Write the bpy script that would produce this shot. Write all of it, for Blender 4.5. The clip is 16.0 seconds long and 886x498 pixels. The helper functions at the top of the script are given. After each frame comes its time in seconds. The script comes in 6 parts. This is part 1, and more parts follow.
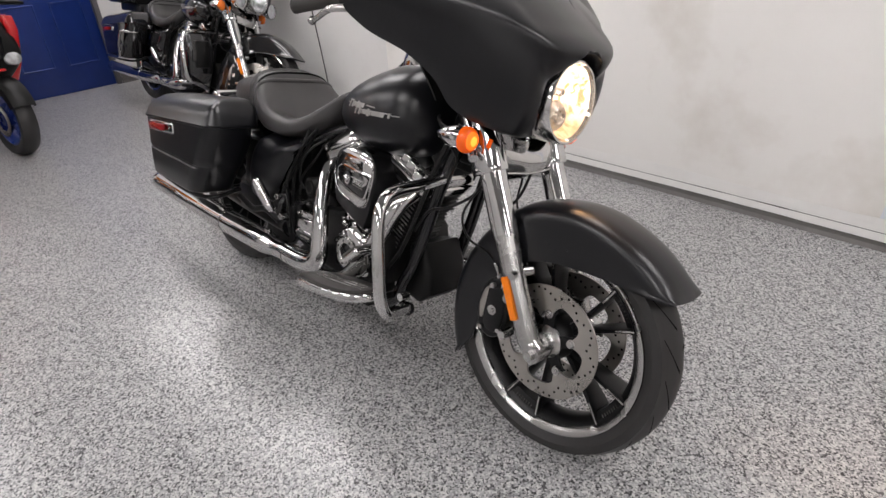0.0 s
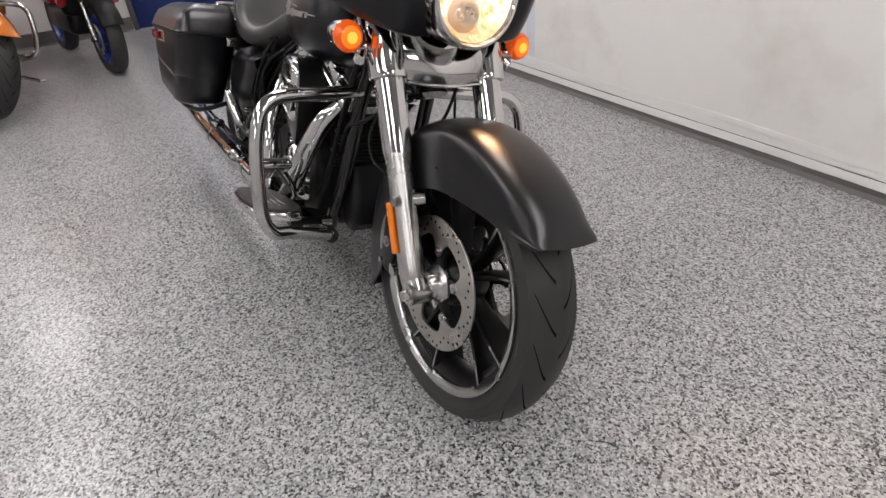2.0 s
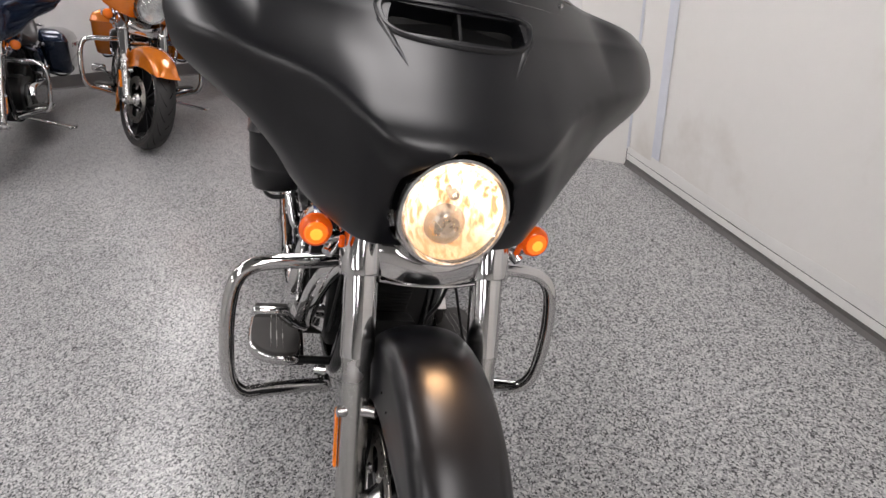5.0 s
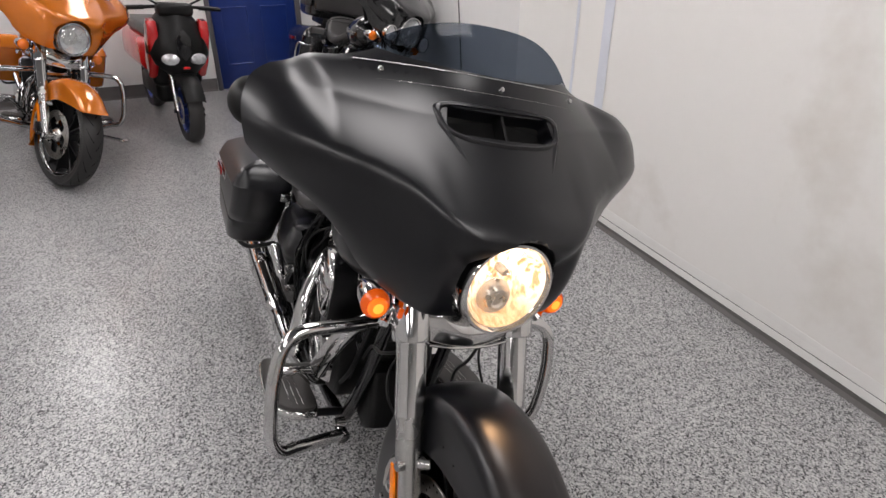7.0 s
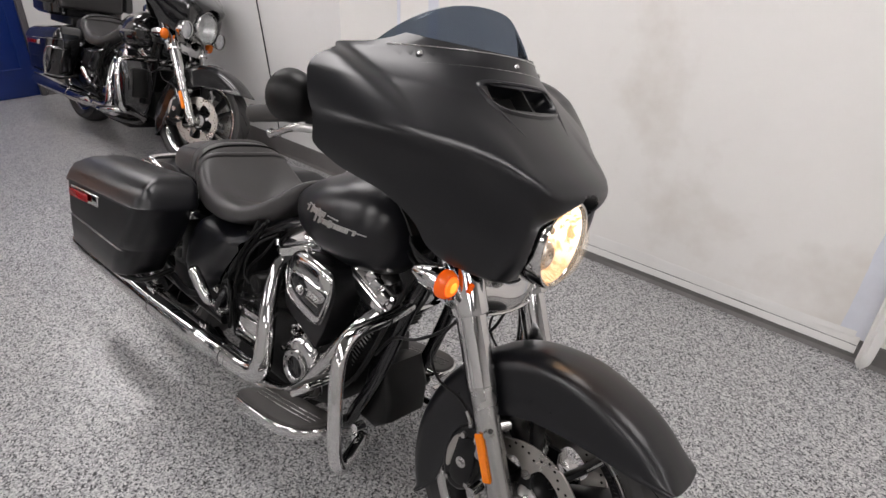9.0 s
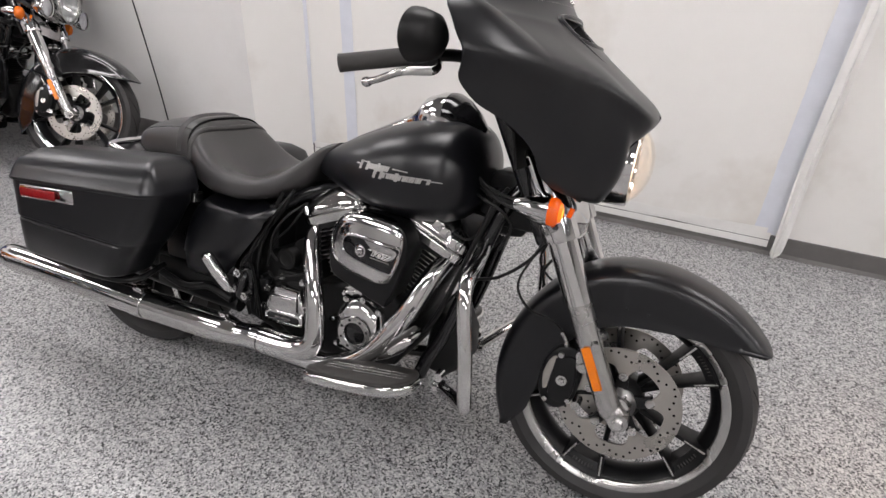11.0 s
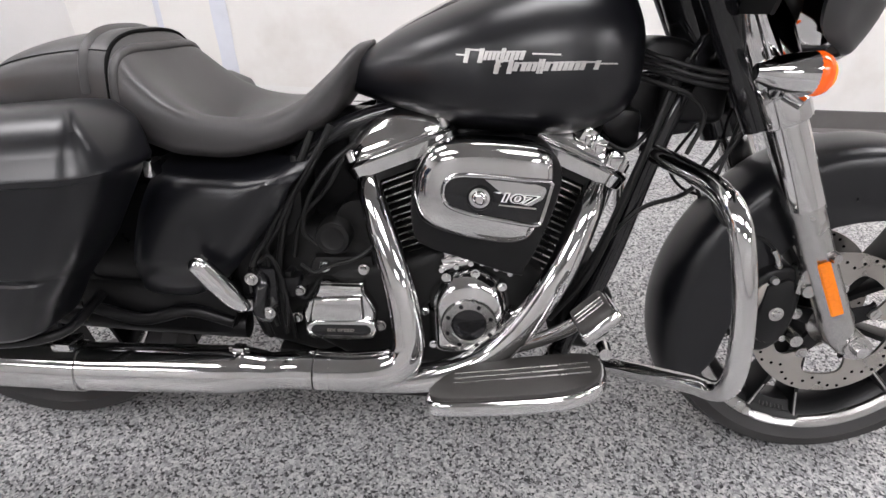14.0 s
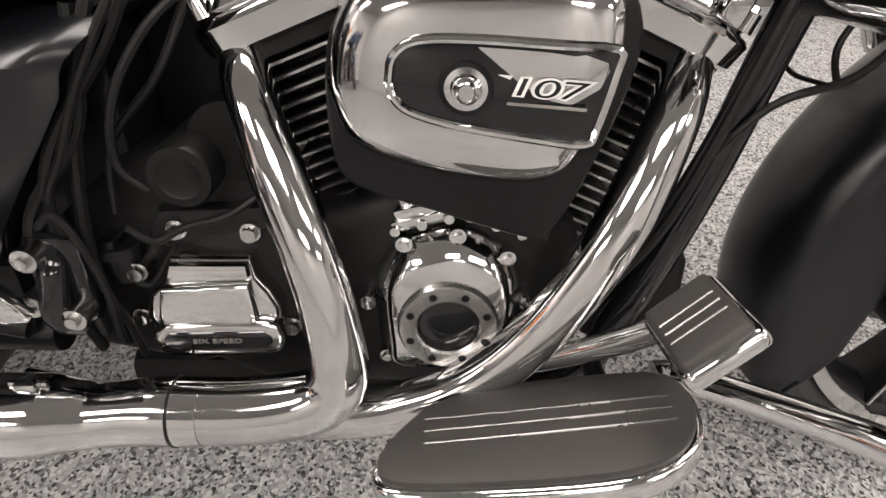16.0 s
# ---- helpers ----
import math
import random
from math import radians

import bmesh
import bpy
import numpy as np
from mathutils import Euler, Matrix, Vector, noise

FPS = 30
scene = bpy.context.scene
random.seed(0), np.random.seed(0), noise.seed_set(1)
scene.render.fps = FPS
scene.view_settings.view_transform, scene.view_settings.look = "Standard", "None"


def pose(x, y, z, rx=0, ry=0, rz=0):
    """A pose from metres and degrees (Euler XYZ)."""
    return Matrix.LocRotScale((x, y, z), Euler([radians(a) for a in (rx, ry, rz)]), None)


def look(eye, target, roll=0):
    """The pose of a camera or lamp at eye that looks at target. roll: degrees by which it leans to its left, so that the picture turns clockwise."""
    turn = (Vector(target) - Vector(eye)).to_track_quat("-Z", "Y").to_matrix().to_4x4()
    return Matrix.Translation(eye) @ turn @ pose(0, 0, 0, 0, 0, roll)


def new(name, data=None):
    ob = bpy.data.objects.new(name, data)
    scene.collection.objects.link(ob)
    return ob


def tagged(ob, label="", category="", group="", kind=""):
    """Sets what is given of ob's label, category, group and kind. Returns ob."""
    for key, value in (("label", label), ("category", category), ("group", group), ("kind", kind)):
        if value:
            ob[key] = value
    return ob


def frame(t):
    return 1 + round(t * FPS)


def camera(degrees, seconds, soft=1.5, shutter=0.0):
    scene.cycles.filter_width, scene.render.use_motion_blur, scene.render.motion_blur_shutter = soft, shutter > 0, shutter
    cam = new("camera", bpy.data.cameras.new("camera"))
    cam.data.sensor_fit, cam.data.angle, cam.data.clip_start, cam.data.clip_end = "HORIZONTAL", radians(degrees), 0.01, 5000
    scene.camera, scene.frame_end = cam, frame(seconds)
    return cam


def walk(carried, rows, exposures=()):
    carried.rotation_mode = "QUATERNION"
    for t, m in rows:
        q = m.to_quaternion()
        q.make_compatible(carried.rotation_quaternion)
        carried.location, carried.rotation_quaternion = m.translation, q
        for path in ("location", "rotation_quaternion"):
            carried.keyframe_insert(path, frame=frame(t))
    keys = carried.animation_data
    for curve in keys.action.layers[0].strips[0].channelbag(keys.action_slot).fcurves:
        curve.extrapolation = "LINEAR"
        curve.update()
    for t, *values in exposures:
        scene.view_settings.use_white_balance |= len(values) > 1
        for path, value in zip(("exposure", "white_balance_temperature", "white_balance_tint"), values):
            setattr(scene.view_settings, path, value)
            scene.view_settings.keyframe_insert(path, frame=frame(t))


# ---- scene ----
cam = camera(73.9, 16.0)

PATH = [
    (0, (2.336, -1.154, 1.362), (1.076, 0.039, 0.365), -3.6),
    (0.5, (2.37, -0.993, 1.271), (1.061, 0.11, 0.236), -3.1),
    (1, (2.417, -0.861, 1.223), (1.058, 0.132, 0.143), -3.7),
    (1.5, (2.525, -0.734, 1.179), (1.1, 0.157, 0.095), -4.2),
    (2, (2.596, -0.622, 1.154), (1.121, 0.179, 0.066), -5.2),
    (2.5, (2.572, -0.511, 1.102), (1.065, 0.211, 0.003), -5.8),
    (3, (2.528, -0.389, 1.075), (0.998, 0.251, -0.042), -5.9),
    (3.5, (2.497, -0.274, 1.129), (0.916, 0.235, 0.015), -5.2),
    (4, (2.457, -0.18, 1.202), (0.814, 0.223, 0.136), -4.7),
    (4.5, (2.422, -0.123, 1.292), (0.747, 0.253, 0.265), -4.1),
    (5, (2.412, -0.11, 1.388), (0.717, 0.244, 0.388), -3.5),
    (5.2, (2.417, -0.103, 1.415), (0.713, 0.24, 0.426), -3.3),
    (7.3, (2.374, -0.477, 1.582), (0.805, 0.312, 0.625), 0.5),
    (7.5, (2.341, -0.511, 1.572), (0.803, 0.35, 0.625), 0.5),
    (8, (2.238, -0.615, 1.568), (0.807, 0.423, 0.633), 0.8),
    (8.5, (2.138, -0.762, 1.558), (0.853, 0.442, 0.61), 2.0),
    (9, (2.062, -0.973, 1.55), (0.938, 0.369, 0.583), 2.4),
    (9.2, (2.023, -1.043, 1.544), (0.956, 0.336, 0.564), 2.8),
    (11.3, (1.537, -1.409, 1.445), (0.944, 0.217, 0.443), 2.2),
    (11.5, (1.489, -1.438, 1.43), (0.938, 0.205, 0.432), 2.1),
    (12, (1.377, -1.4, 1.383), (0.873, 0.249, 0.37), 1.3),
    (12.5, (1.234, -1.318, 1.318), (0.789, 0.343, 0.298), 0.3),
    (13, (1.114, -1.252, 1.264), (0.785, 0.425, 0.225), 0.3),
    (13.5, (0.945, -1.156, 1.233), (0.786, 0.511, 0.139), 0.6),
    (14, (0.855, -1.046, 1.164), (0.788, 0.576, -0.003), 1.0),
    (14.5, (0.851, -0.87, 1.075), (0.79, 0.685, -0.182), 1.0),
    (15, (0.846, -0.727, 0.987), (0.821, 0.754, -0.356), 1.2),
    (15.5, (0.85, -0.641, 0.929), (0.85, 0.796, -0.462), 1.4),
    (16, (0.854, -0.604, 0.888), (0.893, 0.822, -0.513), 2.0),
]
walk(cam, [(t, look(eye, target, roll)) for t, eye, target, roll in PATH],
     exposures=[(0.0, -0.05, 6500, 15), (5.0, -0.16, 6500, 15), (7.5, -0.19, 6500, 15), (9.0, -0.10, 6500, 15), (12.0, 0.08, 6400, 15), (13.5, 0.34, 6300, 15), (14.5, 0.55, 6400, 15), (15.0, 0.57, 6500, 15), (15.5, 0.55, 6750, 15), (16.0, 0.54, 6900, 15)])

# ---- world, lights, exposure ----
world = bpy.data.worlds.new("world")
scene.world = world
world.use_nodes = True
bg = world.node_tree.nodes["Background"]
bg.inputs[0].default_value, bg.inputs[1].default_value = (1, 1, 1, 1), 0.05
scene.view_settings.exposure = 0.0
LAMP = 12.0          # strength of the ceiling lights

# ---- materials ----
def nodes_of(name):
    m = bpy.data.materials.new(name)
    m.use_nodes = True
    nt = m.node_tree
    return m, nt, nt.nodes["Principled BSDF"]


def noise_node(nt, scale, detail=4.0, rough=0.6, coords="Object"):
    tc = nt.nodes.new("ShaderNodeTexCoord")
    n = nt.nodes.new("ShaderNodeTexNoise")
    n.inputs["Scale"].default_value, n.inputs["Detail"].default_value, n.inputs["Roughness"].default_value = scale, detail, rough
    nt.links.new(tc.outputs[coords], n.inputs["Vector"])
    return n


def ramp(nt, fac, stops):
    r = nt.nodes.new("ShaderNodeValToRGB")
    while len(r.color_ramp.elements) < len(stops):
        r.color_ramp.elements.new(0.5)
    for e, (p, c) in zip(r.color_ramp.elements, stops):
        e.position, e.color = p, (*c, 1) if len(c) == 3 else c
    nt.links.new(fac, r.inputs[0])
    return r


def mat(name, colour, rough=0.5, metal=0.0, vary=0.12, scale=8.0, fine=120.0, bump=0.02, rvary=0.06, coat=0.0, coat_rough=0.05, spec=0.5):
    """Paint, metal, rubber or cloth: colour and gloss vary softly, with a fine relief."""
    m, nt, b = nodes_of(name)
    n = noise_node(nt, scale)
    c = np.array(colour)
    r = ramp(nt, n.outputs[0], [(0.3, tuple(c * (1 - vary))), (0.7, tuple(np.minimum(c * (1 + vary), 1)))])
    nt.links.new(r.outputs[0], b.inputs["Base Color"])
    rr = nt.nodes.new("ShaderNodeMapRange")
    rr.inputs[1].default_value, rr.inputs[2].default_value = 0.3, 0.7
    rr.inputs[3].default_value, rr.inputs[4].default_value = max(rough - rvary, 0.0), rough + rvary
    nt.links.new(n.outputs[0], rr.inputs[0])
    nt.links.new(rr.outputs[0], b.inputs["Roughness"])
    b.inputs["Metallic"].default_value = metal
    b.inputs["Specular IOR Level"].default_value = spec
    b.inputs["Coat Weight"].default_value, b.inputs["Coat Roughness"].default_value = coat, coat_rough
    if bump:
        f = noise_node(nt, fine, 3.0)
        bp = nt.nodes.new("ShaderNodeBump")
        bp.inputs["Strength"].default_value, bp.inputs["Distance"].default_value = bump, 0.002
        nt.links.new(f.outputs[0], bp.inputs["Height"])
        nt.links.new(bp.outputs[0], b.inputs["Normal"])
    return m


def glow(name, colour, strength, base=None):
    m, nt, b = nodes_of(name)
    b.inputs["Base Color"].default_value = (*(base or colour), 1)
    b.inputs["Emission Color"].default_value = (*colour, 1)
    b.inputs["Emission Strength"].default_value = strength
    b.inputs["Roughness"].default_value = 0.15
    return m


def glass(name, colour, rough=0.02, alpha=1.0):
    m, nt, b = nodes_of(name)
    b.inputs["Base Color"].default_value = (*colour, 1)
    b.inputs["Transmission Weight"].default_value = alpha
    b.inputs["Roughness"].default_value = rough
    b.inputs["IOR"].default_value = 1.45
    return m


def tinted(name, colour, gloss=0.07):
    """A thin tinted sheet: what lies behind shows through it, with a faint mirror on top."""
    m, nt, b = nodes_of(name)
    nt.nodes.remove(b)
    tr, gl, mx = nt.nodes.new("ShaderNodeBsdfTransparent"), nt.nodes.new("ShaderNodeBsdfGlossy"), nt.nodes.new("ShaderNodeMixShader")
    tr.inputs[0].default_value = (*[c ** 0.5 for c in colour], 1)
    gl.inputs["Roughness"].default_value = 0.03
    mx.inputs[0].default_value = gloss
    nt.links.new(tr.outputs[0], mx.inputs[1])
    nt.links.new(gl.outputs[0], mx.inputs[2])
    nt.links.new(mx.outputs[0], nt.nodes["Material Output"].inputs[0])
    return m


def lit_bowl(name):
    """The lamp's bowl: glow painted as bright and dim facets of warm light, stronger towards the top."""
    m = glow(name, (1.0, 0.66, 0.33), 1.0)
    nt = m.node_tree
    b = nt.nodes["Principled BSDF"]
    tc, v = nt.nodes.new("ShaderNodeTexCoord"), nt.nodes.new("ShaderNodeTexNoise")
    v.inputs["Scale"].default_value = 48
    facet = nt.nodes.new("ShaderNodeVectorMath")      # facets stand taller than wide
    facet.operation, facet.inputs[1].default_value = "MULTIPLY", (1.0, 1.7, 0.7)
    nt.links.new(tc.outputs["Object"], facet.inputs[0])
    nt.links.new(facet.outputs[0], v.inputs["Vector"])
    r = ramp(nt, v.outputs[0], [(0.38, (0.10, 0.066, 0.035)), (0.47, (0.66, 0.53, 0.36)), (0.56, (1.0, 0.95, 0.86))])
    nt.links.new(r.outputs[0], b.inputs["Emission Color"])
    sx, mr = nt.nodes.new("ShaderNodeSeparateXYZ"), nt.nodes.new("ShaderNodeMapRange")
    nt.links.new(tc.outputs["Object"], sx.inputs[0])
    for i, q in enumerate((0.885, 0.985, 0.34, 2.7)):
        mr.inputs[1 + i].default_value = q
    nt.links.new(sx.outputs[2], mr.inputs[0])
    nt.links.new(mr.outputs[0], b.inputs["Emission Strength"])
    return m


MATTE = mat("matte_black_paint", (0.0046, 0.0048, 0.0064), 0.305, vary=0.06, bump=0.0, rvary=0.012, fine=500, spec=0.44)
CHROME = mat("chrome", (0.62, 0.615, 0.61), 0.075, 1.0, vary=0.03, bump=0, rvary=0.008)
SATIN = mat("satin_aluminium", (0.50, 0.495, 0.485), 0.26, 1.0, vary=0.06, bump=0.004, rvary=0.03)
STEEL = mat("brushed_steel", (0.44, 0.42, 0.39), 0.3, 1.0, vary=0.12, bump=0.02, fine=300)
BLACKMETAL = mat("black_metal", (0.006, 0.006, 0.0065), 0.33, vary=0.3, bump=0.02, spec=0.25)
WRINKLE = mat("wrinkle_black", (0.007, 0.007, 0.007), 0.5, vary=0.25, bump=0.15, fine=700, spec=0.28)
GLOSSBLACK = mat("gloss_black", (0.008, 0.008, 0.009), 0.08, vary=0.1, bump=0, rvary=0.03)
# near-black that paints the shade of tread grooves, disc holes and seat gap
SHADEBLACK = mat("hollow_shade_black", (0.006, 0.006, 0.006), 0.9, vary=0.2, bump=0, spec=0.05)
RUBBER = mat("tyre_rubber", (0.020, 0.019, 0.019), 0.55, vary=0.25, bump=0.05, fine=200)
PADRUBBER = mat("pad_rubber", (0.03, 0.028, 0.026), 0.55, vary=0.15, bump=0.05, fine=400)
LEATHER = mat("black_vinyl", (0.042, 0.040, 0.040), 0.40, vary=0.1, bump=0.08, fine=900)
PLASTIC = mat("black_plastic", (0.006, 0.006, 0.006), 0.45, vary=0.2, bump=0.03, fine=500, spec=0.22)
HOSE = mat("black_hose", (0.008, 0.008, 0.008), 0.42, vary=0.2, bump=0.02, spec=0.22)
ORANGE = mat("orange_pearl_paint", (0.62, 0.17, 0.012), 0.16, 0.25, vary=0.08, bump=0, coat=0.8)
NAVY = mat("navy_paint", (0.012, 0.022, 0.05), 0.15, 0.2, vary=0.08, bump=0, coat=0.8)
VIVID = mat("gloss_black_paint", (0.008, 0.008, 0.009), 0.1, vary=0.08, bump=0, coat=0.8)
RED = mat("red_paint", (0.50, 0.012, 0.014), 0.2, vary=0.08, bump=0, coat=0.6)
BLUERIM = mat("blue_rim_paint", (0.01, 0.03, 0.20), 0.3, vary=0.08, bump=0)
REFLRED = mat("red_reflector", (0.25, 0.008, 0.01), 0.12, vary=0.2, scale=200, bump=0.1, fine=400)
AMBERREFL = mat("amber_reflector", (0.85, 0.22, 0.01), 0.2, vary=0.1, scale=200, bump=0.08, fine=400)
AMBER = glow("amber_lens", (1.0, 0.11, 0.004), 0.32, (0.5, 0.08, 0.005))
AMBERMID = glow("amber_lens_centre", (1.0, 0.16, 0.008), 0.95, (0.8, 0.16, 0.01))
AMBERHOT = glow("amber_hot_spot", (1.0, 0.30, 0.03), 1.7)
AMBEROFF = mat("amber_lens_unlit", (0.75, 0.16, 0.01), 0.15, vary=0.1, bump=0)
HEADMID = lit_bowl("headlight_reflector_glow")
LENSOFF = mat("unlit_headlight", (0.62, 0.63, 0.65), 0.06, 0.6, vary=0.25, scale=40, bump=0.3, fine=60)
SMOKE = tinted("smoked_windshield", (0.13, 0.16, 0.205), 0.012)
DOORBLUE = mat("blue_door_paint", (0.006, 0.024, 0.15), 0.35, vary=0.1, bump=0.02, fine=60)
FRAMEGREY = mat("grey_door_frame", (0.10, 0.095, 0.10), 0.4, vary=0.1, bump=0.02)
BASEGREY = mat("grey_cove_base", (0.115, 0.108, 0.105), 0.45, vary=0.12, bump=0.02)
SCRIPT = mat("silver_script", (0.42, 0.41, 0.40), 0.42, 0.7, vary=0.1, bump=0)
WHITEINK = mat("white_lettering", (0.75, 0.75, 0.74), 0.4, vary=0.05, bump=0)
TAPE = mat("pale_blue_masking_film", (0.66, 0.68, 0.74), 0.5, vary=0.05, bump=0.05, fine=30)
SHEET = mat("white_plastic_sheet", (0.78, 0.77, 0.75), 0.4, vary=0.03, bump=0.08, fine=14)
CEIL = mat("ceiling_grey", (0.33, 0.33, 0.325), 0.8, vary=0.05, bump=0.02)
LIGHTPANEL = glow("ceiling_light_panel", (1.0, 0.985, 0.96), LAMP, (0.9, 0.9, 0.9))


def wall_material(name, base, stain):
    m, nt, b = nodes_of(name)
    n1, n2 = noise_node(nt, 1.3, 5.0), noise_node(nt, 9.0, 6.0, 0.7)
    mix = nt.nodes.new("ShaderNodeMix")
    mix.data_type = "RGBA"
    r1 = ramp(nt, n1.outputs[0], [(0.27, (0, 0, 0)), (0.36, (0.45, 0.45, 0.45)), (0.45, (0.92, 0.92, 0.92)), (0.7, (1, 1, 1))])
    r2 = ramp(nt, n2.outputs[0], [(0.35, tuple(np.array(base) * 0.985)), (0.65, base)])
    nt.links.new(r1.outputs[0], mix.inputs[0])
    mix.inputs[6].default_value = (*stain, 1)
    nt.links.new(r2.outputs[0], mix.inputs[7])
    nt.links.new(mix.outputs[2], b.inputs["Base Color"])
    b.inputs["Roughness"].default_value = 0.55
    f = noise_node(nt, 5.0, 5.0)
    bp = nt.nodes.new("ShaderNodeBump")
    bp.inputs["Strength"].default_value, bp.inputs["Distance"].default_value = 0.25, 0.01
    nt.links.new(f.outputs[0], bp.inputs["Height"])
    nt.links.new(bp.outputs[0], b.inputs["Normal"])
    return m


WALL = wall_material("white_wall_film", (0.80, 0.785, 0.76), (0.63, 0.595, 0.55))
WALLFAR = wall_material("grey_wall_paint", (0.52, 0.515, 0.51), (0.45, 0.445, 0.44))
WALLGREY = wall_material("white_wall_paint", (0.70, 0.69, 0.68), (0.62, 0.61, 0.60))


def floor_material():
    """Epoxy floor with broadcast vinyl flakes in white, grey and black under a clear coat."""
    m, nt, b = nodes_of("flake_epoxy_floor")
    tc = nt.nodes.new("ShaderNodeTexCoord")
    warp = nt.nodes.new("ShaderNodeTexNoise")
    warp.inputs["Scale"].default_value, warp.inputs["Detail"].default_value = 90, 2
    nt.links.new(tc.outputs["Object"], warp.inputs["Vector"])
    add = nt.nodes.new("ShaderNodeVectorMath")
    add.operation = "MULTIPLY_ADD"
    add.inputs[1].default_value = (0.006, 0.006, 0)
    nt.links.new(warp.outputs["Color"], add.inputs[0])
    nt.links.new(tc.outputs["Object"], add.inputs[2])
    v = nt.nodes.new("ShaderNodeTexVoronoi")
    v.inputs["Scale"].default_value = 200
    nt.links.new(add.outputs[0], v.inputs["Vector"])
    sep = nt.nodes.new("ShaderNodeSeparateColor")
    nt.links.new(v.outputs["Color"], sep.inputs[0])
    r = ramp(nt, sep.outputs[0], [(0.0, (0.02, 0.02, 0.022)), (0.10, (0.07, 0.07, 0.073)), (0.20, (0.19, 0.19, 0.195)), (0.36, (0.30, 0.30, 0.305)), (0.58, (0.40, 0.397, 0.397)), (0.80, (0.53, 0.525, 0.52))])
    r.color_ramp.interpolation = "CONSTANT"
    big = noise_node(nt, 0.9, 4.0)
    rb = ramp(nt, big.outputs[0], [(0.35, (0.90, 0.90, 0.90)), (0.65, (1, 1, 1))])
    mul = nt.nodes.new("ShaderNodeMix")
    mul.data_type, mul.blend_type = "RGBA", "MULTIPLY"
    mul.inputs[0].default_value = 1
    nt.links.new(r.outputs[0], mul.inputs[6])
    nt.links.new(rb.outputs[0], mul.inputs[7])
    nt.links.new(mul.outputs[2], b.inputs["Base Color"])
    b.inputs["Roughness"].default_value = 0.30
    b.inputs["Coat Weight"].default_value, b.inputs["Coat Roughness"].default_value = 0.25, 0.22
    bp = nt.nodes.new("ShaderNodeBump")
    bp.inputs["Strength"].default_value, bp.inputs["Distance"].default_value = 0.35, 0.0012
    nt.links.new(sep.outputs[1], bp.inputs["Height"])
    nt.links.new(bp.outputs[0], b.inputs["Normal"])
    return m


FLOOR = floor_material()

# ---- building helpers ----
def thing(name, m, label, category, group="", kind=""):
    """An Empty at the base of a thing."""
    ob = new(name)
    ob.empty_display_size = 0.1
    ob.matrix_world = m
    return tagged(ob, label, category, group, kind)


def part(name, bm, material, parent=None, label="", smooth=True):
    bmesh.ops.recalc_face_normals(bm, faces=bm.faces)
    me = bpy.data.meshes.new(name)
    bm.to_mesh(me)
    bm.free()
    me.materials.append(material)
    if smooth:
        me.shade_smooth()
        me.set_sharp_from_angle(angle=radians(38))
    ob = new(name, me)
    ob.parent = parent
    if label:
        ob["label"] = label
    return ob


def join(*bms):
    out = bms[0]
    for b in bms[1:]:
        me = bpy.data.meshes.new("tmp")
        b.to_mesh(me)
        b.free()
        out.from_mesh(me)
        bpy.data.meshes.remove(me)
    return out


def moved(bm, m):
    bm.transform(m)
    return bm


def box(x0, x1, y0, y1, z0, z1, r=0.0, seg=2):
    bm = bmesh.new()
    bmesh.ops.create_cube(bm, size=1)
    bm.transform(Matrix.Translation(((x0 + x1) / 2, (y0 + y1) / 2, (z0 + z1) / 2)) @ Matrix.Diagonal((x1 - x0, y1 - y0, z1 - z0, 1)))
    if r:
        bmesh.ops.bevel(bm, geom=list(bm.edges), offset=r, segments=seg, profile=0.5, affect="EDGES")
    return bm


def loft(rings, cap=True, closed=True):
    bm = bmesh.new()
    vs = [[bm.verts.new(p) for p in ring] for ring in rings]
    n = len(vs[0])
    for a, b in zip(vs, vs[1:]):
        for i in range(n if closed else n - 1):
            j = (i + 1) % n
            bm.faces.new((a[i], a[j], b[j], b[i]))
    if cap and closed:
        bm.faces.new(vs[0][::-1])
        bm.faces.new(vs[-1])
    return bm


def smooth_line(pts, k=6):
    """A Catmull-Rom curve through the points."""
    p = [Vector(q) for q in pts]
    p = [2 * p[0] - p[1]] + p + [2 * p[-1] - p[-2]]
    out = []
    for i in range(1, len(p) - 2):
        for j in range(k):
            t = j / k
            a, b, c, d = p[i - 1], p[i], p[i + 1], p[i + 2]
            out.append(0.5 * ((2 * b) + (c - a) * t + (2 * a - 5 * b + 4 * c - d) * t * t + (3 * b - a - 3 * c + d) * t ** 3))
    return out + [p[-2]]


def sweep(pts, radius, seg=14, k=6, flat=1.0):
    """A round bar along a smooth line. radius: one number, or one a point."""
    line = smooth_line(pts, k) if k > 1 else [Vector(q) for q in pts]
    rad = np.interp(np.linspace(0, 1, len(line)), np.linspace(0, 1, len(pts)), radius if hasattr(radius, "__len__") else [radius] * len(pts))
    rings, up = [], None
    for i, p in enumerate(line):
        d = (line[min(i + 1, len(line) - 1)] - line[max(i - 1, 0)]).normalized()
        if up is None:
            up = d.orthogonal().normalized()
        up = (up - d * up.dot(d)).normalized()
        side = d.cross(up)
        rings.append([p + (up * math.cos(2 * math.pi * j / seg) * flat + side * math.sin(2 * math.pi * j / seg)) * rad[i] for j in range(seg)])
    return loft(rings)


def rod(a, b, r0, r1=None, seg=16):
    return sweep([a, b], [r0, r0 if r1 is None else r1], seg, 1)


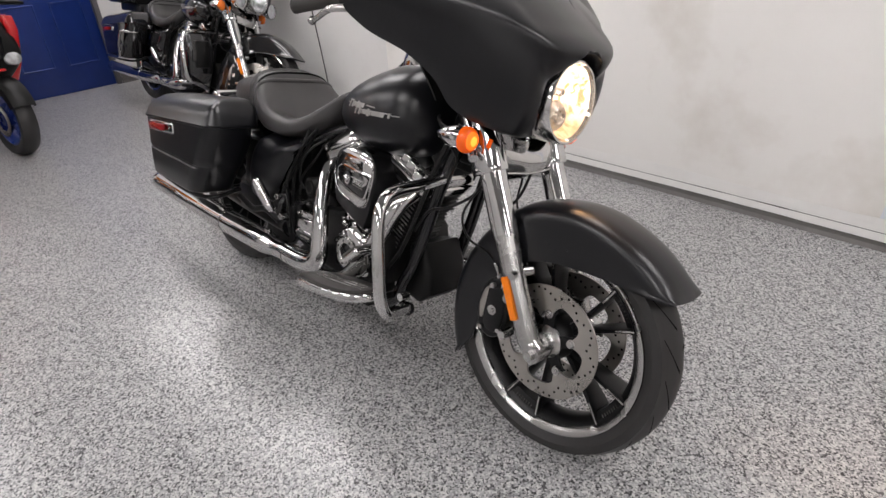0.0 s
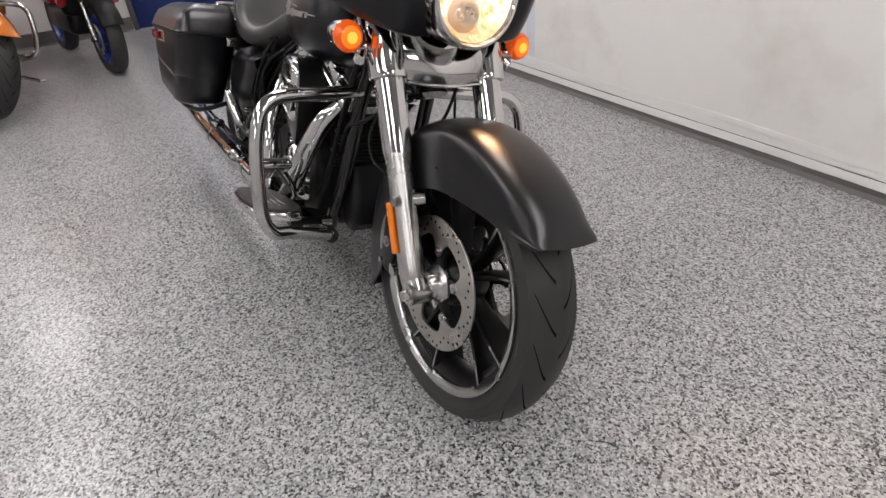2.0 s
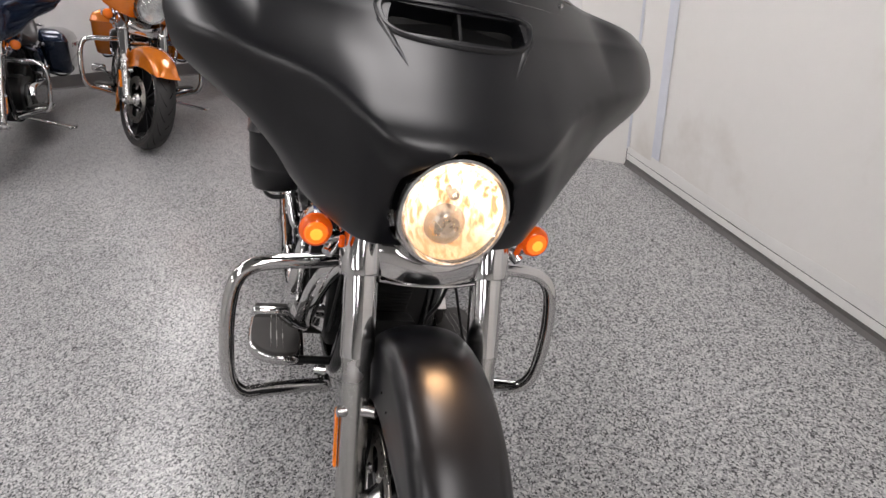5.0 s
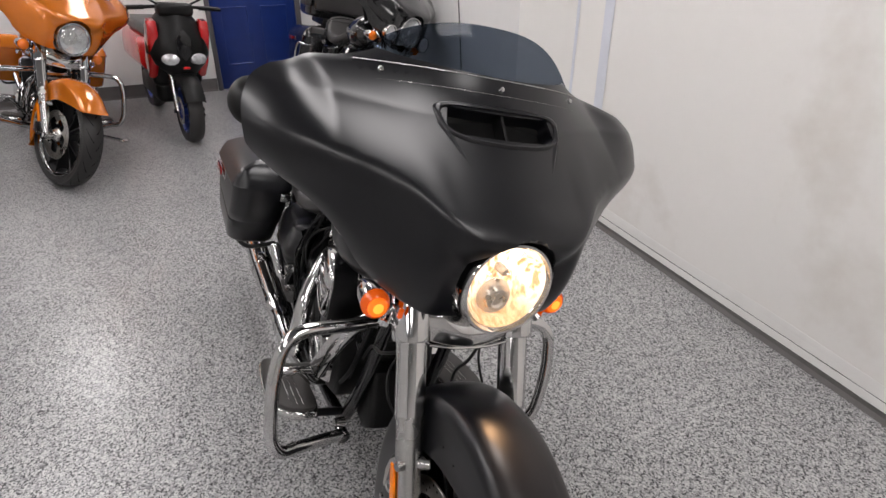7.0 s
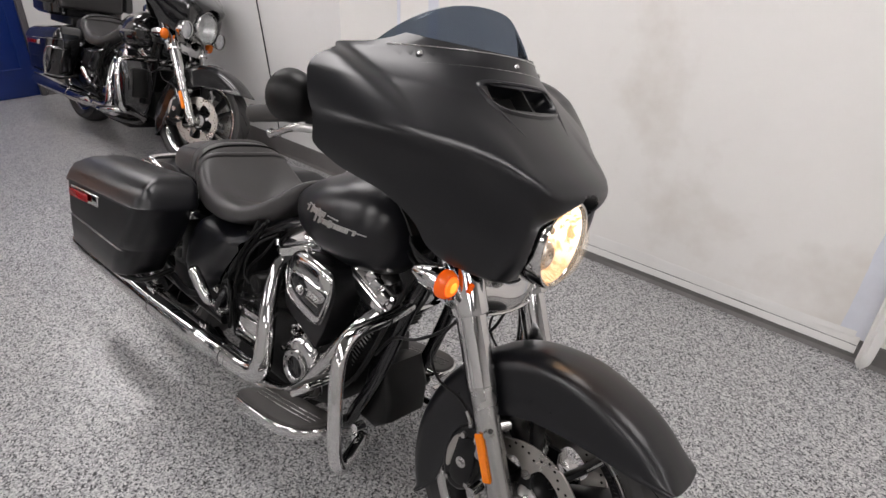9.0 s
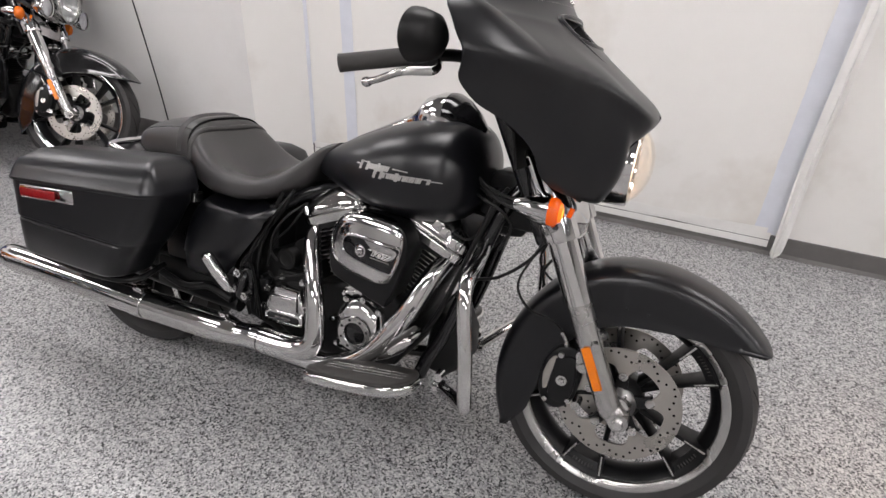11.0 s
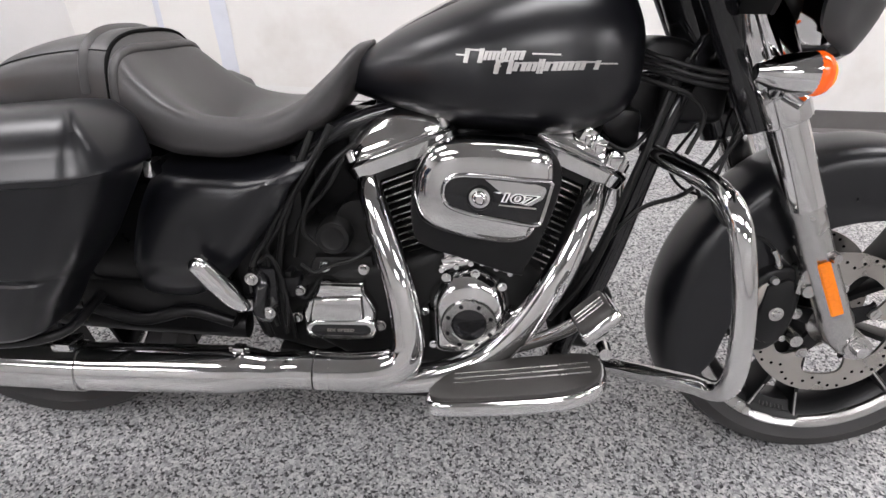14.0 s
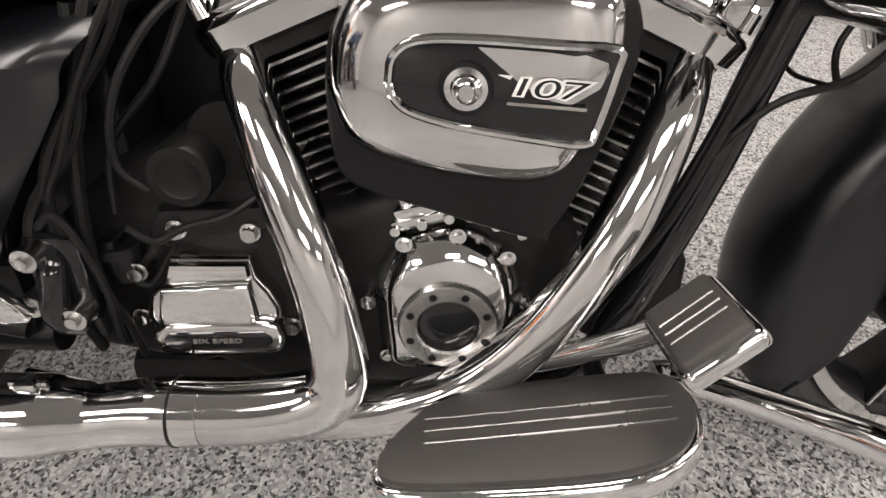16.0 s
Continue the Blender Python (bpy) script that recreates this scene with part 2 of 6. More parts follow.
def lathe(profile, centre, axis="y", seg=48):
    """Turns (radius, offset along the axis) round the axis through centre."""
    c = Vector(centre)
    rings = []
    for i in range(seg):
        a = 2 * math.pi * i / seg
        u, v = math.cos(a), math.sin(a)
        if axis == "y":
            rings.append([c + Vector((r * u, o, r * v)) for r, o in profile])
        elif axis == "x":
            rings.append([c + Vector((o, r * u, r * v)) for r, o in profile])
        else:
            rings.append([c + Vector((r * u, r * v, o)) for r, o in profile])
    rings.append(rings[0])
    bm = loft(rings, cap=False, closed=False)
    bmesh.ops.remove_doubles(bm, verts=bm.verts, dist=1e-5)
    return bm


def aim(centre, direction):
    """A matrix that brings +x onto the direction, at centre."""
    return Matrix.Translation(centre) @ Vector(direction).to_track_quat("X", "Z").to_matrix().to_4x4()


def curve(xs, ys, x):
    """Smooth interpolation (monotone in each stretch) of a small table."""
    xs, ys = np.asarray(xs, float), np.asarray(ys, float)
    d = np.diff(ys) / np.diff(xs)
    m = np.empty_like(ys)
    m[0], m[-1] = d[0], d[-1]
    m[1:-1] = np.where(d[:-1] * d[1:] > 0, 2 * d[:-1] * d[1:] / (d[:-1] + d[1:] + 1e-12), 0)
    x = min(max(float(x), xs[0]), xs[-1])
    i = min(int(np.searchsorted(xs, x, side="right")) - 1, len(xs) - 2)
    h = xs[i + 1] - xs[i]
    t = (x - xs[i]) / h
    return float((2 * t ** 3 - 3 * t ** 2 + 1) * ys[i] + (t ** 3 - 2 * t ** 2 + t) * h * m[i] + (3 * t ** 2 - 2 * t ** 3) * ys[i + 1] + (t ** 3 - t ** 2) * h * m[i + 1])


def plate(outline, y0, y1, r=0.004, k=0, seg=2):
    """An outline in the side view (x, z), thick from y0 to y1, with rounded edges."""
    pts = [(p.x, p.z) for p in smooth_line([(x, 0, z) for x, z in outline] + [(outline[0][0], 0, outline[0][1])], k)[:-1]] if k else outline
    bm = bmesh.new()
    a = [bm.verts.new((x, y0, z)) for x, z in pts]
    b = [bm.verts.new((x, y1, z)) for x, z in pts]
    n = len(pts)
    fa, fb = bm.faces.new(a), bm.faces.new(b[::-1])
    for i in range(n):
        bm.faces.new((a[i], b[i], b[(i + 1) % n], a[(i + 1) % n]))
    bmesh.ops.recalc_face_normals(bm, faces=bm.faces)
    if r:
        rim = [e for e in bm.edges if fa in e.link_faces or fb in e.link_faces]
        bmesh.ops.bevel(bm, geom=rim, offset=r, segments=seg, profile=0.5, affect="EDGES", clamp_overlap=True)
    return bm


def solid(bm, t):
    """Gives a sheet its thickness."""
    bmesh.ops.recalc_face_normals(bm, faces=bm.faces)
    bmesh.ops.solidify(bm, geom=bm.faces[:], thickness=t)
    return bm


def text(name, body, size, m, material, parent, depth=0.0008, bold=0.0, slant=0.0, gap=1.0):
    cu = bpy.data.curves.new("tmp", "FONT")
    cu.body, cu.size, cu.extrude, cu.align_x, cu.align_y = body, size, depth, "CENTER", "CENTER"
    cu.offset, cu.shear, cu.space_character = bold, slant, gap
    ob = bpy.data.objects.new("tmp", cu)
    scene.collection.objects.link(ob)
    me = bpy.data.meshes.new_from_object(ob.evaluated_get(bpy.context.evaluated_depsgraph_get()))
    bpy.data.objects.remove(ob)
    me.transform(m)
    me.materials.clear()
    me.materials.append(material)
    o = new(name, me)
    o.parent = parent
    return o


# ---- the room ----
XC, YW, YL, XJ, XD, XR, YB, H = -0.83, 1.667, 1.44, -0.575, -4.36, 7.0, -5.0, 2.75


def structure(name, bm, material, label, parent=None):
    return tagged(part(name, bm, material, parent, smooth=False), label, "", "", "structure")


structure("floor", box(XD - 0.2, XR + 0.2, YB - 0.2, YW + 0.2, -0.1, 0.0), FLOOR, "speckled grey and black flake epoxy floor")
structure("ceiling", box(XD - 0.2, XR + 0.2, YB - 0.2, YW + 0.2, H, H + 0.1), CEIL, "plain grey ceiling")
structure("wall_north", box(XJ, XR + 0.2, YW, YW + 0.15, 0, H), WALL, "white film-covered wall with faint stains")
structure("wall_north_return", box(XD - 0.2, XC, YL, YW + 0.15, 0, H), WALLGREY, "off-white scuffed wall beside a slanting corner")
slant = bmesh.new()
base_ = [(XC + 0.0005, YL), (XJ, YW), (XJ, YW + 0.15), (XC + 0.0005, YW + 0.15)]
lo_, hi_ = [slant.verts.new((x, y, 0)) for x, y in base_], [slant.verts.new((x, y, H)) for x, y in base_]
slant.faces.new(lo_)
slant.faces.new(hi_[::-1])
for i in range(4):
    slant.faces.new((lo_[i], lo_[(i + 1) % 4], hi_[(i + 1) % 4], hi_[i]))
structure("wall_slanting_corner", slant, WALL, "off-white slanting corner wall down to the bare floor")
# unseen walls added to close the room; distance and grey shape the reflections
structure("wall_east", box(XR, XR + 0.2, YB, YW, 0, H), WALLFAR, "plain grey wall, unseen, closing the room")
structure("wall_south", box(XD - 0.2, XR + 0.2, YB - 0.2, YB, 0, H), WALLFAR, "plain grey wall, unseen, closing the room")
DY0, DY1, DZ = -0.09, 0.755, 2.06
wd = join(box(XD - 0.15, XD, YB, DY0 - 0.05, 0, H), box(XD - 0.15, XD, DY1 + 0.05, YL, 0, H), box(XD - 0.15, XD, DY0 - 0.05, DY1 + 0.05, DZ + 0.05, H))
structure("wall_west", wd, WALLGREY, "off-white wall round a blue door")

# door with six panels
door = thing("door_1", pose(XD, (DY0 + DY1) / 2, 0), "closed dark blue six-panel door in a grey frame", "door", kind="structure")
w = (DY1 - DY0) / 2
part("door_leaf", box(-0.06, -0.02, -w, w, 0.005, DZ, 0.003), DOORBLUE, door)
for z0, z1 in ((0.25, 0.82), (0.98, 1.55), (1.66, 1.92)):
    for s in (-1, 1):
        fr = join(box(-0.024, -0.012, min(s * 0.07, s * 0.33), max(s * 0.07, s * 0.33), z0, z0 + 0.012, 0.003, 1),
                  box(-0.024, -0.012, min(s * 0.07, s * 0.33), max(s * 0.07, s * 0.33), z1 - 0.012, z1, 0.003, 1),
                  box(-0.024, -0.012, s * 0.07 - 0.006, s * 0.07 + 0.006, z0, z1, 0.003, 1),
                  box(-0.024, -0.012, s * 0.33 - 0.006, s * 0.33 + 0.006, z0, z1, 0.003, 1))
        part("panel", fr, DOORBLUE, door, smooth=False)
frame_bm = join(box(-0.12, 0.02, -w - 0.05, -w - 0.003, 0, DZ + 0.05, 0.004), box(-0.12, 0.02, w + 0.003, w + 0.05, 0, DZ + 0.05, 0.004), box(-0.12, 0.02, -w - 0.003, w + 0.003, DZ + 0.004, DZ + 0.05, 0.004))
part("door_frame", frame_bm, FRAMEGREY, door)
part("door_handle", join(rod((-0.02, w - 0.07, 1.0), (0.03, w - 0.07, 1.0), 0.012), rod((0.03, w - 0.06, 1.0), (0.03, w - 0.19, 1.0), 0.009)), SATIN, door)


# cove base along the walls: a skirting with a small foot
def cove(pts, name, label, h=0.105):
    prof = [(0.0, 0.0), (0.018, 0.0), (0.014, 0.006), (0.007, 0.018), (0.005, h - 0.004), (0.002, h), (0.0, h)]
    bm = bmesh.new()
    (xa, ya), (xb, yb) = pts
    d = Vector((xb - xa, yb - ya, 0)).normalized()
    nrm = Vector((d.y, -d.x, 0))
    rings = [[Vector((x, y, 0)) + nrm * (o + 0.001) + Vector((0, 0, z + 0.001)) for o, z in prof] for x, y in pts]
    bm.free()
    return structure(name, loft(rings), BASEGREY, label)


cove([(XJ + 0.002, YW), (XR, YW)], "baseboard_north", "dark grey rubber cove baseboard")
cove([(XD, YL), (XC - 0.004, YL)], "baseboard_return", "dark grey rubber cove baseboard", 0.13)
cove([(XD, YB), (XD, DY0 - 0.055)], "baseboard_west", "dark grey rubber cove baseboard", 0.13)
cove([(XD, DY1 + 0.055), (XD, YL)], "baseboard_west_return", "dark grey rubber cove baseboard", 0.13)


# masking film and tape on the wall, and the loose sheet at its end
def strip(name, pts, width, material, label, lift=0.004):
    """A band of film on the wall through (x, z) points, wavy at its edges."""
    line = smooth_line([(x, 0, z) for x, z in pts], 14)
    rings = []
    for i, p in enumerate(line):
        d = (line[min(i + 1, len(line) - 1)] - line[max(i - 1, 0)]).normalized()
        nrm = Vector((-d.z, 0, d.x))
        wv = width * (1 + 0.10 * noise.noise(Vector((i * 0.4, width * 50, 0))))
        rings.append([Vector((p.x, YW - lift - 0.003 * abs(noise.noise(Vector((i * 0.7, k, 3)))) * (k != 0 and k != 4), p.z)) + nrm * wv * (k / 4 - 0.5) for k in range(5)])
    return tagged(part(name, solid(loft(rings, closed=False), 0.001), material), label, "masking film", "", "")


strip("masking_strip", [(-0.565, 0.09), (-0.56, 0.8), (-0.563, 1.6), (-0.56, 2.7)], 0.026, TAPE, "pale blue masking strip down the wall corner")
strip("masking_strip", [(-0.275, 0.13), (-0.282, 0.7), (-0.29, 1.4), (-0.285, 2.7)], 0.075, TAPE, "pale blue masking strip running up the wall")
strip("masking_strip", [(-0.56, 0.060), (0.4, 0.057), (1.3, 0.061), (2.12, 0.059)], 0.036, SHEET, "pale film strip taped low along the baseboard", 0.0095)
strip("masking_strip", [(-0.56, 0.100), (0.4, 0.098), (1.3, 0.101), (2.12, 0.100)], 0.038, SHEET, "pale film strip along the baseboard's upper edge", 0.008)
strip("masking_strip", [(-0.3, 0.132), (0.55, 0.118), (1.0, 0.135), (1.7, 0.122), (2.1, 0.13)], 0.03, SHEET, "loose edge of white film above the baseboard", 0.011)
strip("masking_strip", [(2.09, 0.11), (2.10, 0.6), (2.12, 1.3), (2.15, 2.7)], 0.10, TAPE, "pale blue masking strip near the loose sheet")

line = smooth_line([(2.155, 1.63, 0.0), (2.16, 1.60, 0.12), (2.165, 1.625, 0.5), (2.185, 1.61, 1.1), (2.21, 1.63, 1.8), (2.23, 1.64, 2.7)], 8)
rings = []
for i, p in enumerate(line):
    wid = curve([0, 0.1, 0.4, 1], [0.012, 0.05, 0.06, 0.07], i / (len(line) - 1))
    rings.append([p + Vector((wid * (k / 6 - 0.5), -0.010 * math.sin(k * 1.4 + i * 0.25) - 0.01 * (k == 3), 0)) for k in range(7)])
tagged(part("loose_sheet", solid(loft(rings, closed=False), 0.0015), SHEET), "loose edge of white plastic sheeting hanging to the floor", "plastic sheet")
tagged(part("wall_cable", sweep([(-1.86, YL - 0.006, 2.7), (-1.74, YL - 0.006, 1.5), (-1.60, YL - 0.006, 0.5), (-1.557, YL - 0.008, 0.13)], 0.004, 8), HOSE), "thin black cable hanging down the wall", "cable")

# ceiling lights, all out of view; the three beyond x = 4 are added fill for the front chrome
for x, y in ((-3.5, 0.45), (-1.3, 0.45), (0.9, 0.45), (3.1, 0.45), (-3.5, -1.9), (-1.3, -1.9), (0.9, -1.9), (3.1, -1.9), (5.3, 0.45), (5.3, -1.9), (-2.4, -4.1), (1.6, -4.1), (4.8, -4.1)):
    lamp = thing("ceiling_light", pose(x, y, H), "lit white rectangular ceiling light, out of view", "ceiling light", "ceiling lights")
    part("housing", box(-0.63, 0.63, -0.33, 0.33, -0.05, -0.002, 0.008), CEIL, lamp)
    part("diffuser", box(-0.60, 0.60, -0.30, 0.30, -0.062, -0.051, 0.004), LIGHTPANEL, lamp)


# ---- motorcycle parts ----
FA, RA, R_T = Vector((1.628, 0, 0.324)), Vector((0.025, 0, 0.335)), 0.336     # fork foot, rear axle, tyre radius
WC = Vector((1.615, -0.010, 0.339))                                                # front wheel's centre


def tyre(c, radius, half, rim):
    prof = [(rim, -half * 0.72), (rim + 0.012, -half * 0.80), (rim + (radius - rim) * 0.45, -half), (rim + (radius - rim) * 0.75, -half * 0.93),
            (radius - 0.012, -half * 0.68), (radius - 0.003, -half * 0.36), (radius, 0), (radius - 0.003, half * 0.36), (radius - 0.012, half * 0.68),
            (rim + (radius - rim) * 0.75, half * 0.93), (rim + (radius - rim) * 0.45, half), (rim + 0.012, half * 0.80), (rim, half * 0.72)]
    return lathe(prof, c, "y", 72)


def groove(c, radius, half, a0):
    """One curved tread groove, its shade painted as a shallow dark inlay just proud of the rubber."""
    rings = []
    for i in range(9):
        u = i / 8
        y = half * (0.12 + 0.66 * u)
        r = radius - 0.014 * u ** 2.2 + 0.0012
        a = a0 + 0.05 * math.sin(2.4 * u) + 0.24 * u ** 2.2
        wd_ = 0.0130 * (1 - 0.45 * u)
        rings.append([c + Vector((r * math.cos(a + s * wd_), y, r * math.sin(a + s * wd_))) for s in (-1, 1)])
    return loft(rings, closed=False)


def spoke_blade(c, a0, a1, r0, r1, w0, w1, d0, d1):
    """A flat-faced blade from the hub to the rim, deeper and wider at both ends."""
    rings = []
    for j in range(9):
        u = j / 8
        r, a = r0 + (r1 - r0) * u, a0 + (a1 - a0) * u
        wd_ = (w0 + (w1 - w0) * u) * (1 + 0.5 * max(0, u - 0.86) / 0.14)
        dp = d0 + (d1 - d0) * u ** 1.6
        o, q = Vector((math.cos(a), 0, math.sin(a))), Vector((-math.sin(a), 0, math.cos(a)))
        rings.append([c + o * r + q * (k * wd_) + Vector((0, yy, 0)) for k, yy in ((-1, -dp * 0.75), (-0.62, -dp), (0.62, -dp), (1, -dp * 0.75), (1, dp * 0.75), (0.62, dp), (-0.62, dp), (-1, dp * 0.75))])
    return loft(rings)


def cast_wheel(root, c, name, radius, half, rim_r, spoke_mat, lip_mat, detail=True, turn=41.0, tread=True):
    """A black cast wheel: five pairs of blades, a broad machined lip stepped at each pair, dark blocks between the blades."""
    wheel = part(name, tyre(c, radius, half, rim_r), RUBBER, root, "black road tyre on a cast wheel")
    wheel.name = name
    if tread:
        g = bmesh.new()
        for i in range(20):
            g = join(g, groove(c, radius, half, i * 2 * math.pi / 20), moved(groove(Vector((0, 0, 0)), radius, -half, (i + 0.5) * 2 * math.pi / 20), Matrix.Translation(c)))
        part("tread", g, SHADEBLACK, wheel, "curved tread grooves painted as dark inlays")
    h = half * 0.74
    for s in (-1, 1):
        n = 180
        rings = []
        for i in range(n):
            a = 2 * math.pi * i / n
            off = abs((math.degrees(a) - turn + 36) % 72 - 36)
            step = 0.007 * min(1.0, max(0.0, (14.5 - off) / 1.2))
            o = Vector((math.cos(a), 0, math.sin(a)))
            rings.append([c + o * r + Vector((0, s * y, 0)) for r, y in ((rim_r + 0.007, h - 0.002), (rim_r + 0.010, h + 0.006), (rim_r + 0.0085, h + 0.0105), (rim_r + 0.005, h + 0.011), (rim_r - 0.012 + step, h + 0.004), (rim_r - 0.014 + step, h + 0.001), (rim_r - 0.015 + step, h - 0.012))])
        rings.append(rings[0])
        lip = loft(rings, cap=False, closed=False)
        bmesh.ops.remove_doubles(lip, verts=lip.verts, dist=1e-6)
        part("rim_lip", lip, lip_mat, wheel, "machined bright rim edge")
    part("rim_barrel", lathe([(rim_r - 0.004, -h - 0.002), (rim_r - 0.013, -h + 0.003), (rim_r - 0.020, -h + 0.012), (rim_r - 0.034, -h + 0.026), (rim_r - 0.038, 0), (rim_r - 0.034, h - 0.026), (rim_r - 0.020, h - 0.012), (rim_r - 0.013, h - 0.003), (rim_r - 0.004, h + 0.002)], c, "y", 72), spoke_mat, wheel)
    part("hub", lathe([(0.0, -0.062), (0.030, -0.062), (0.046, -0.050), (0.060, -0.034), (0.064, 0.0), (0.060, 0.034), (0.046, 0.050), (0.030, 0.062), (0.0, 0.062)], c, "y", 36), spoke_mat, wheel)
    for i in range(5):
        mid = radians(turn + 72 * i)
        for k in (-1, 1):
            a0, a1 = mid + k * radians(8.0), mid + k * radians(12.6)
            part("spoke", spoke_blade(c, a0, a1, 0.050, rim_r - 0.016, 0.0095, 0.0062, 0.024, h - 0.004), spoke_mat, wheel)
            if detail:
                for s in (-1, 1):
                    rings = []
                    for j in range(4):
                        u = 0.72 + 0.28 * j / 3
                        r, a = 0.050 + (rim_r - 0.013 - 0.050) * u, a0 + (a1 - a0) * u
                        o, q = Vector((math.cos(a), 0, math.sin(a))), Vector((-math.sin(a), 0, math.cos(a)))
                        y = s * (0.024 + (h - 0.004 - 0.024) * u ** 1.6 + 0.0008)
                        rings.append([c + o * r + q * w_ + Vector((0, yy, 0)) for w_, yy in ((-0.0026, y - s * 0.001), (-0.0022, y), (0.0022, y), (0.0026, y - s * 0.001))])
                    part("spoke_edge", loft(rings, closed=False), lip_mat, wheel, "machined bright blade edge")
        if detail:
            blk = []
            for j in range(7):
                a = mid + radians(-10.5 + 21.0 * j / 6)
                o = Vector((math.cos(a), 0, math.sin(a)))
                blk.append([c + o * r + Vector((0, y, 0)) for r, y in ((rim_r - 0.040, -h + 0.022), (rim_r - 0.013, -h + 0.008), (rim_r - 0.013, h - 0.008), (rim_r - 0.040, h - 0.022))])
            part("rim_block", loft(blk), spoke_mat, wheel)
            for j in range(7):
                a = mid + radians(-6.6 + 2.2 * j)
                o = Vector((math.cos(a), 0, math.sin(a)))
                y = -h + 0.0128
                part("raised_mark", rod(c + o * (rim_r - 0.029) + Vector((0, y + 0.002, 0)), c + o * (rim_r - 0.021) + Vector((0, y - 0.0016, 0)), 0.0016, seg=6), PADRUBBER, wheel)
    return wheel


def brake_disc(root, c, y, radius=0.159, detail=True):
    """A drilled disc in one piece: a ring with five arms that reach in to the bolts."""
    s = 1 if y > 0 else -1
    turn, n = radians(20.0), 120
    rings = []
    for i in range(n):
        a = 2 * math.pi * i / n
        k = (0.5 + 0.5 * math.cos(5 * (a - turn))) ** 4.5
        ri = radius - 0.041 - 0.050 * k
        o = Vector((math.cos(a), 0, math.sin(a)))
        rings.append([c + o * r + Vector((0, y + yy, 0)) for r, yy in ((ri, -0.0028), (radius - 0.001, -0.0028), (radius, -0.0018), (radius, 0.0018), (radius - 0.001, 0.0028), (ri, 0.0028), (ri, -0.0028))])
    rings.append(rings[0])
    bm = loft(rings, cap=False, closed=False)
    bmesh.ops.remove_doubles(bm, verts=bm.verts, dist=1e-6)
    disc = part("brake_disc", bm, STEEL, root, "drilled steel brake disc")
    # dark dots on both faces paint the shade of the drilled holes
    b = bmesh.new()
    for i in range(50):
        a = 2 * math.pi * i / 50
        r = radius - (0.008, 0.020, 0.031, 0.020, 0.012)[i % 5]
        for w_ in (-1, 1):
            b = join(b, moved(lathe([(0.0, 0.0), (0.0036, 0.0)], (0, 0, 0), "y", 8), Matrix.Translation(c + Vector((r * math.cos(a), y + w_ * 0.0031, r * math.sin(a))))))
    part("drilling", b, SHADEBLACK, disc)
    for i in range(5):
        a = turn + 2 * math.pi * i / 5
        o = Vector((math.cos(a), 0, math.sin(a)))
        p = c + o * 0.082 + Vector((0, y, 0))
        part("bolt", join(rod(p, p + Vector((0, s * 0.0055, 0)), 0.0125, 0.0115, 16), rod(p, p + Vector((0, s * 0.0085, 0)), 0.0062, 0.0058, 8)), SATIN, disc)
        if detail:
            part("carrier_arm", spoke_blade(c + Vector((0, y - s * 0.010, 0)), a, a, 0.030, 0.090, 0.018, 0.013, 0.006, 0.006), BLACKMETAL, disc)
    part("hub_collar", lathe([(0.020, y + s * 0.030), (0.030, y + s * 0.028), (0.034, y + s * 0.010), (0.046, y - s * 0.004), (0.046, y - s * 0.012)], c, "y", 32), SATIN, disc, "bare metal hub collar")
    return disc


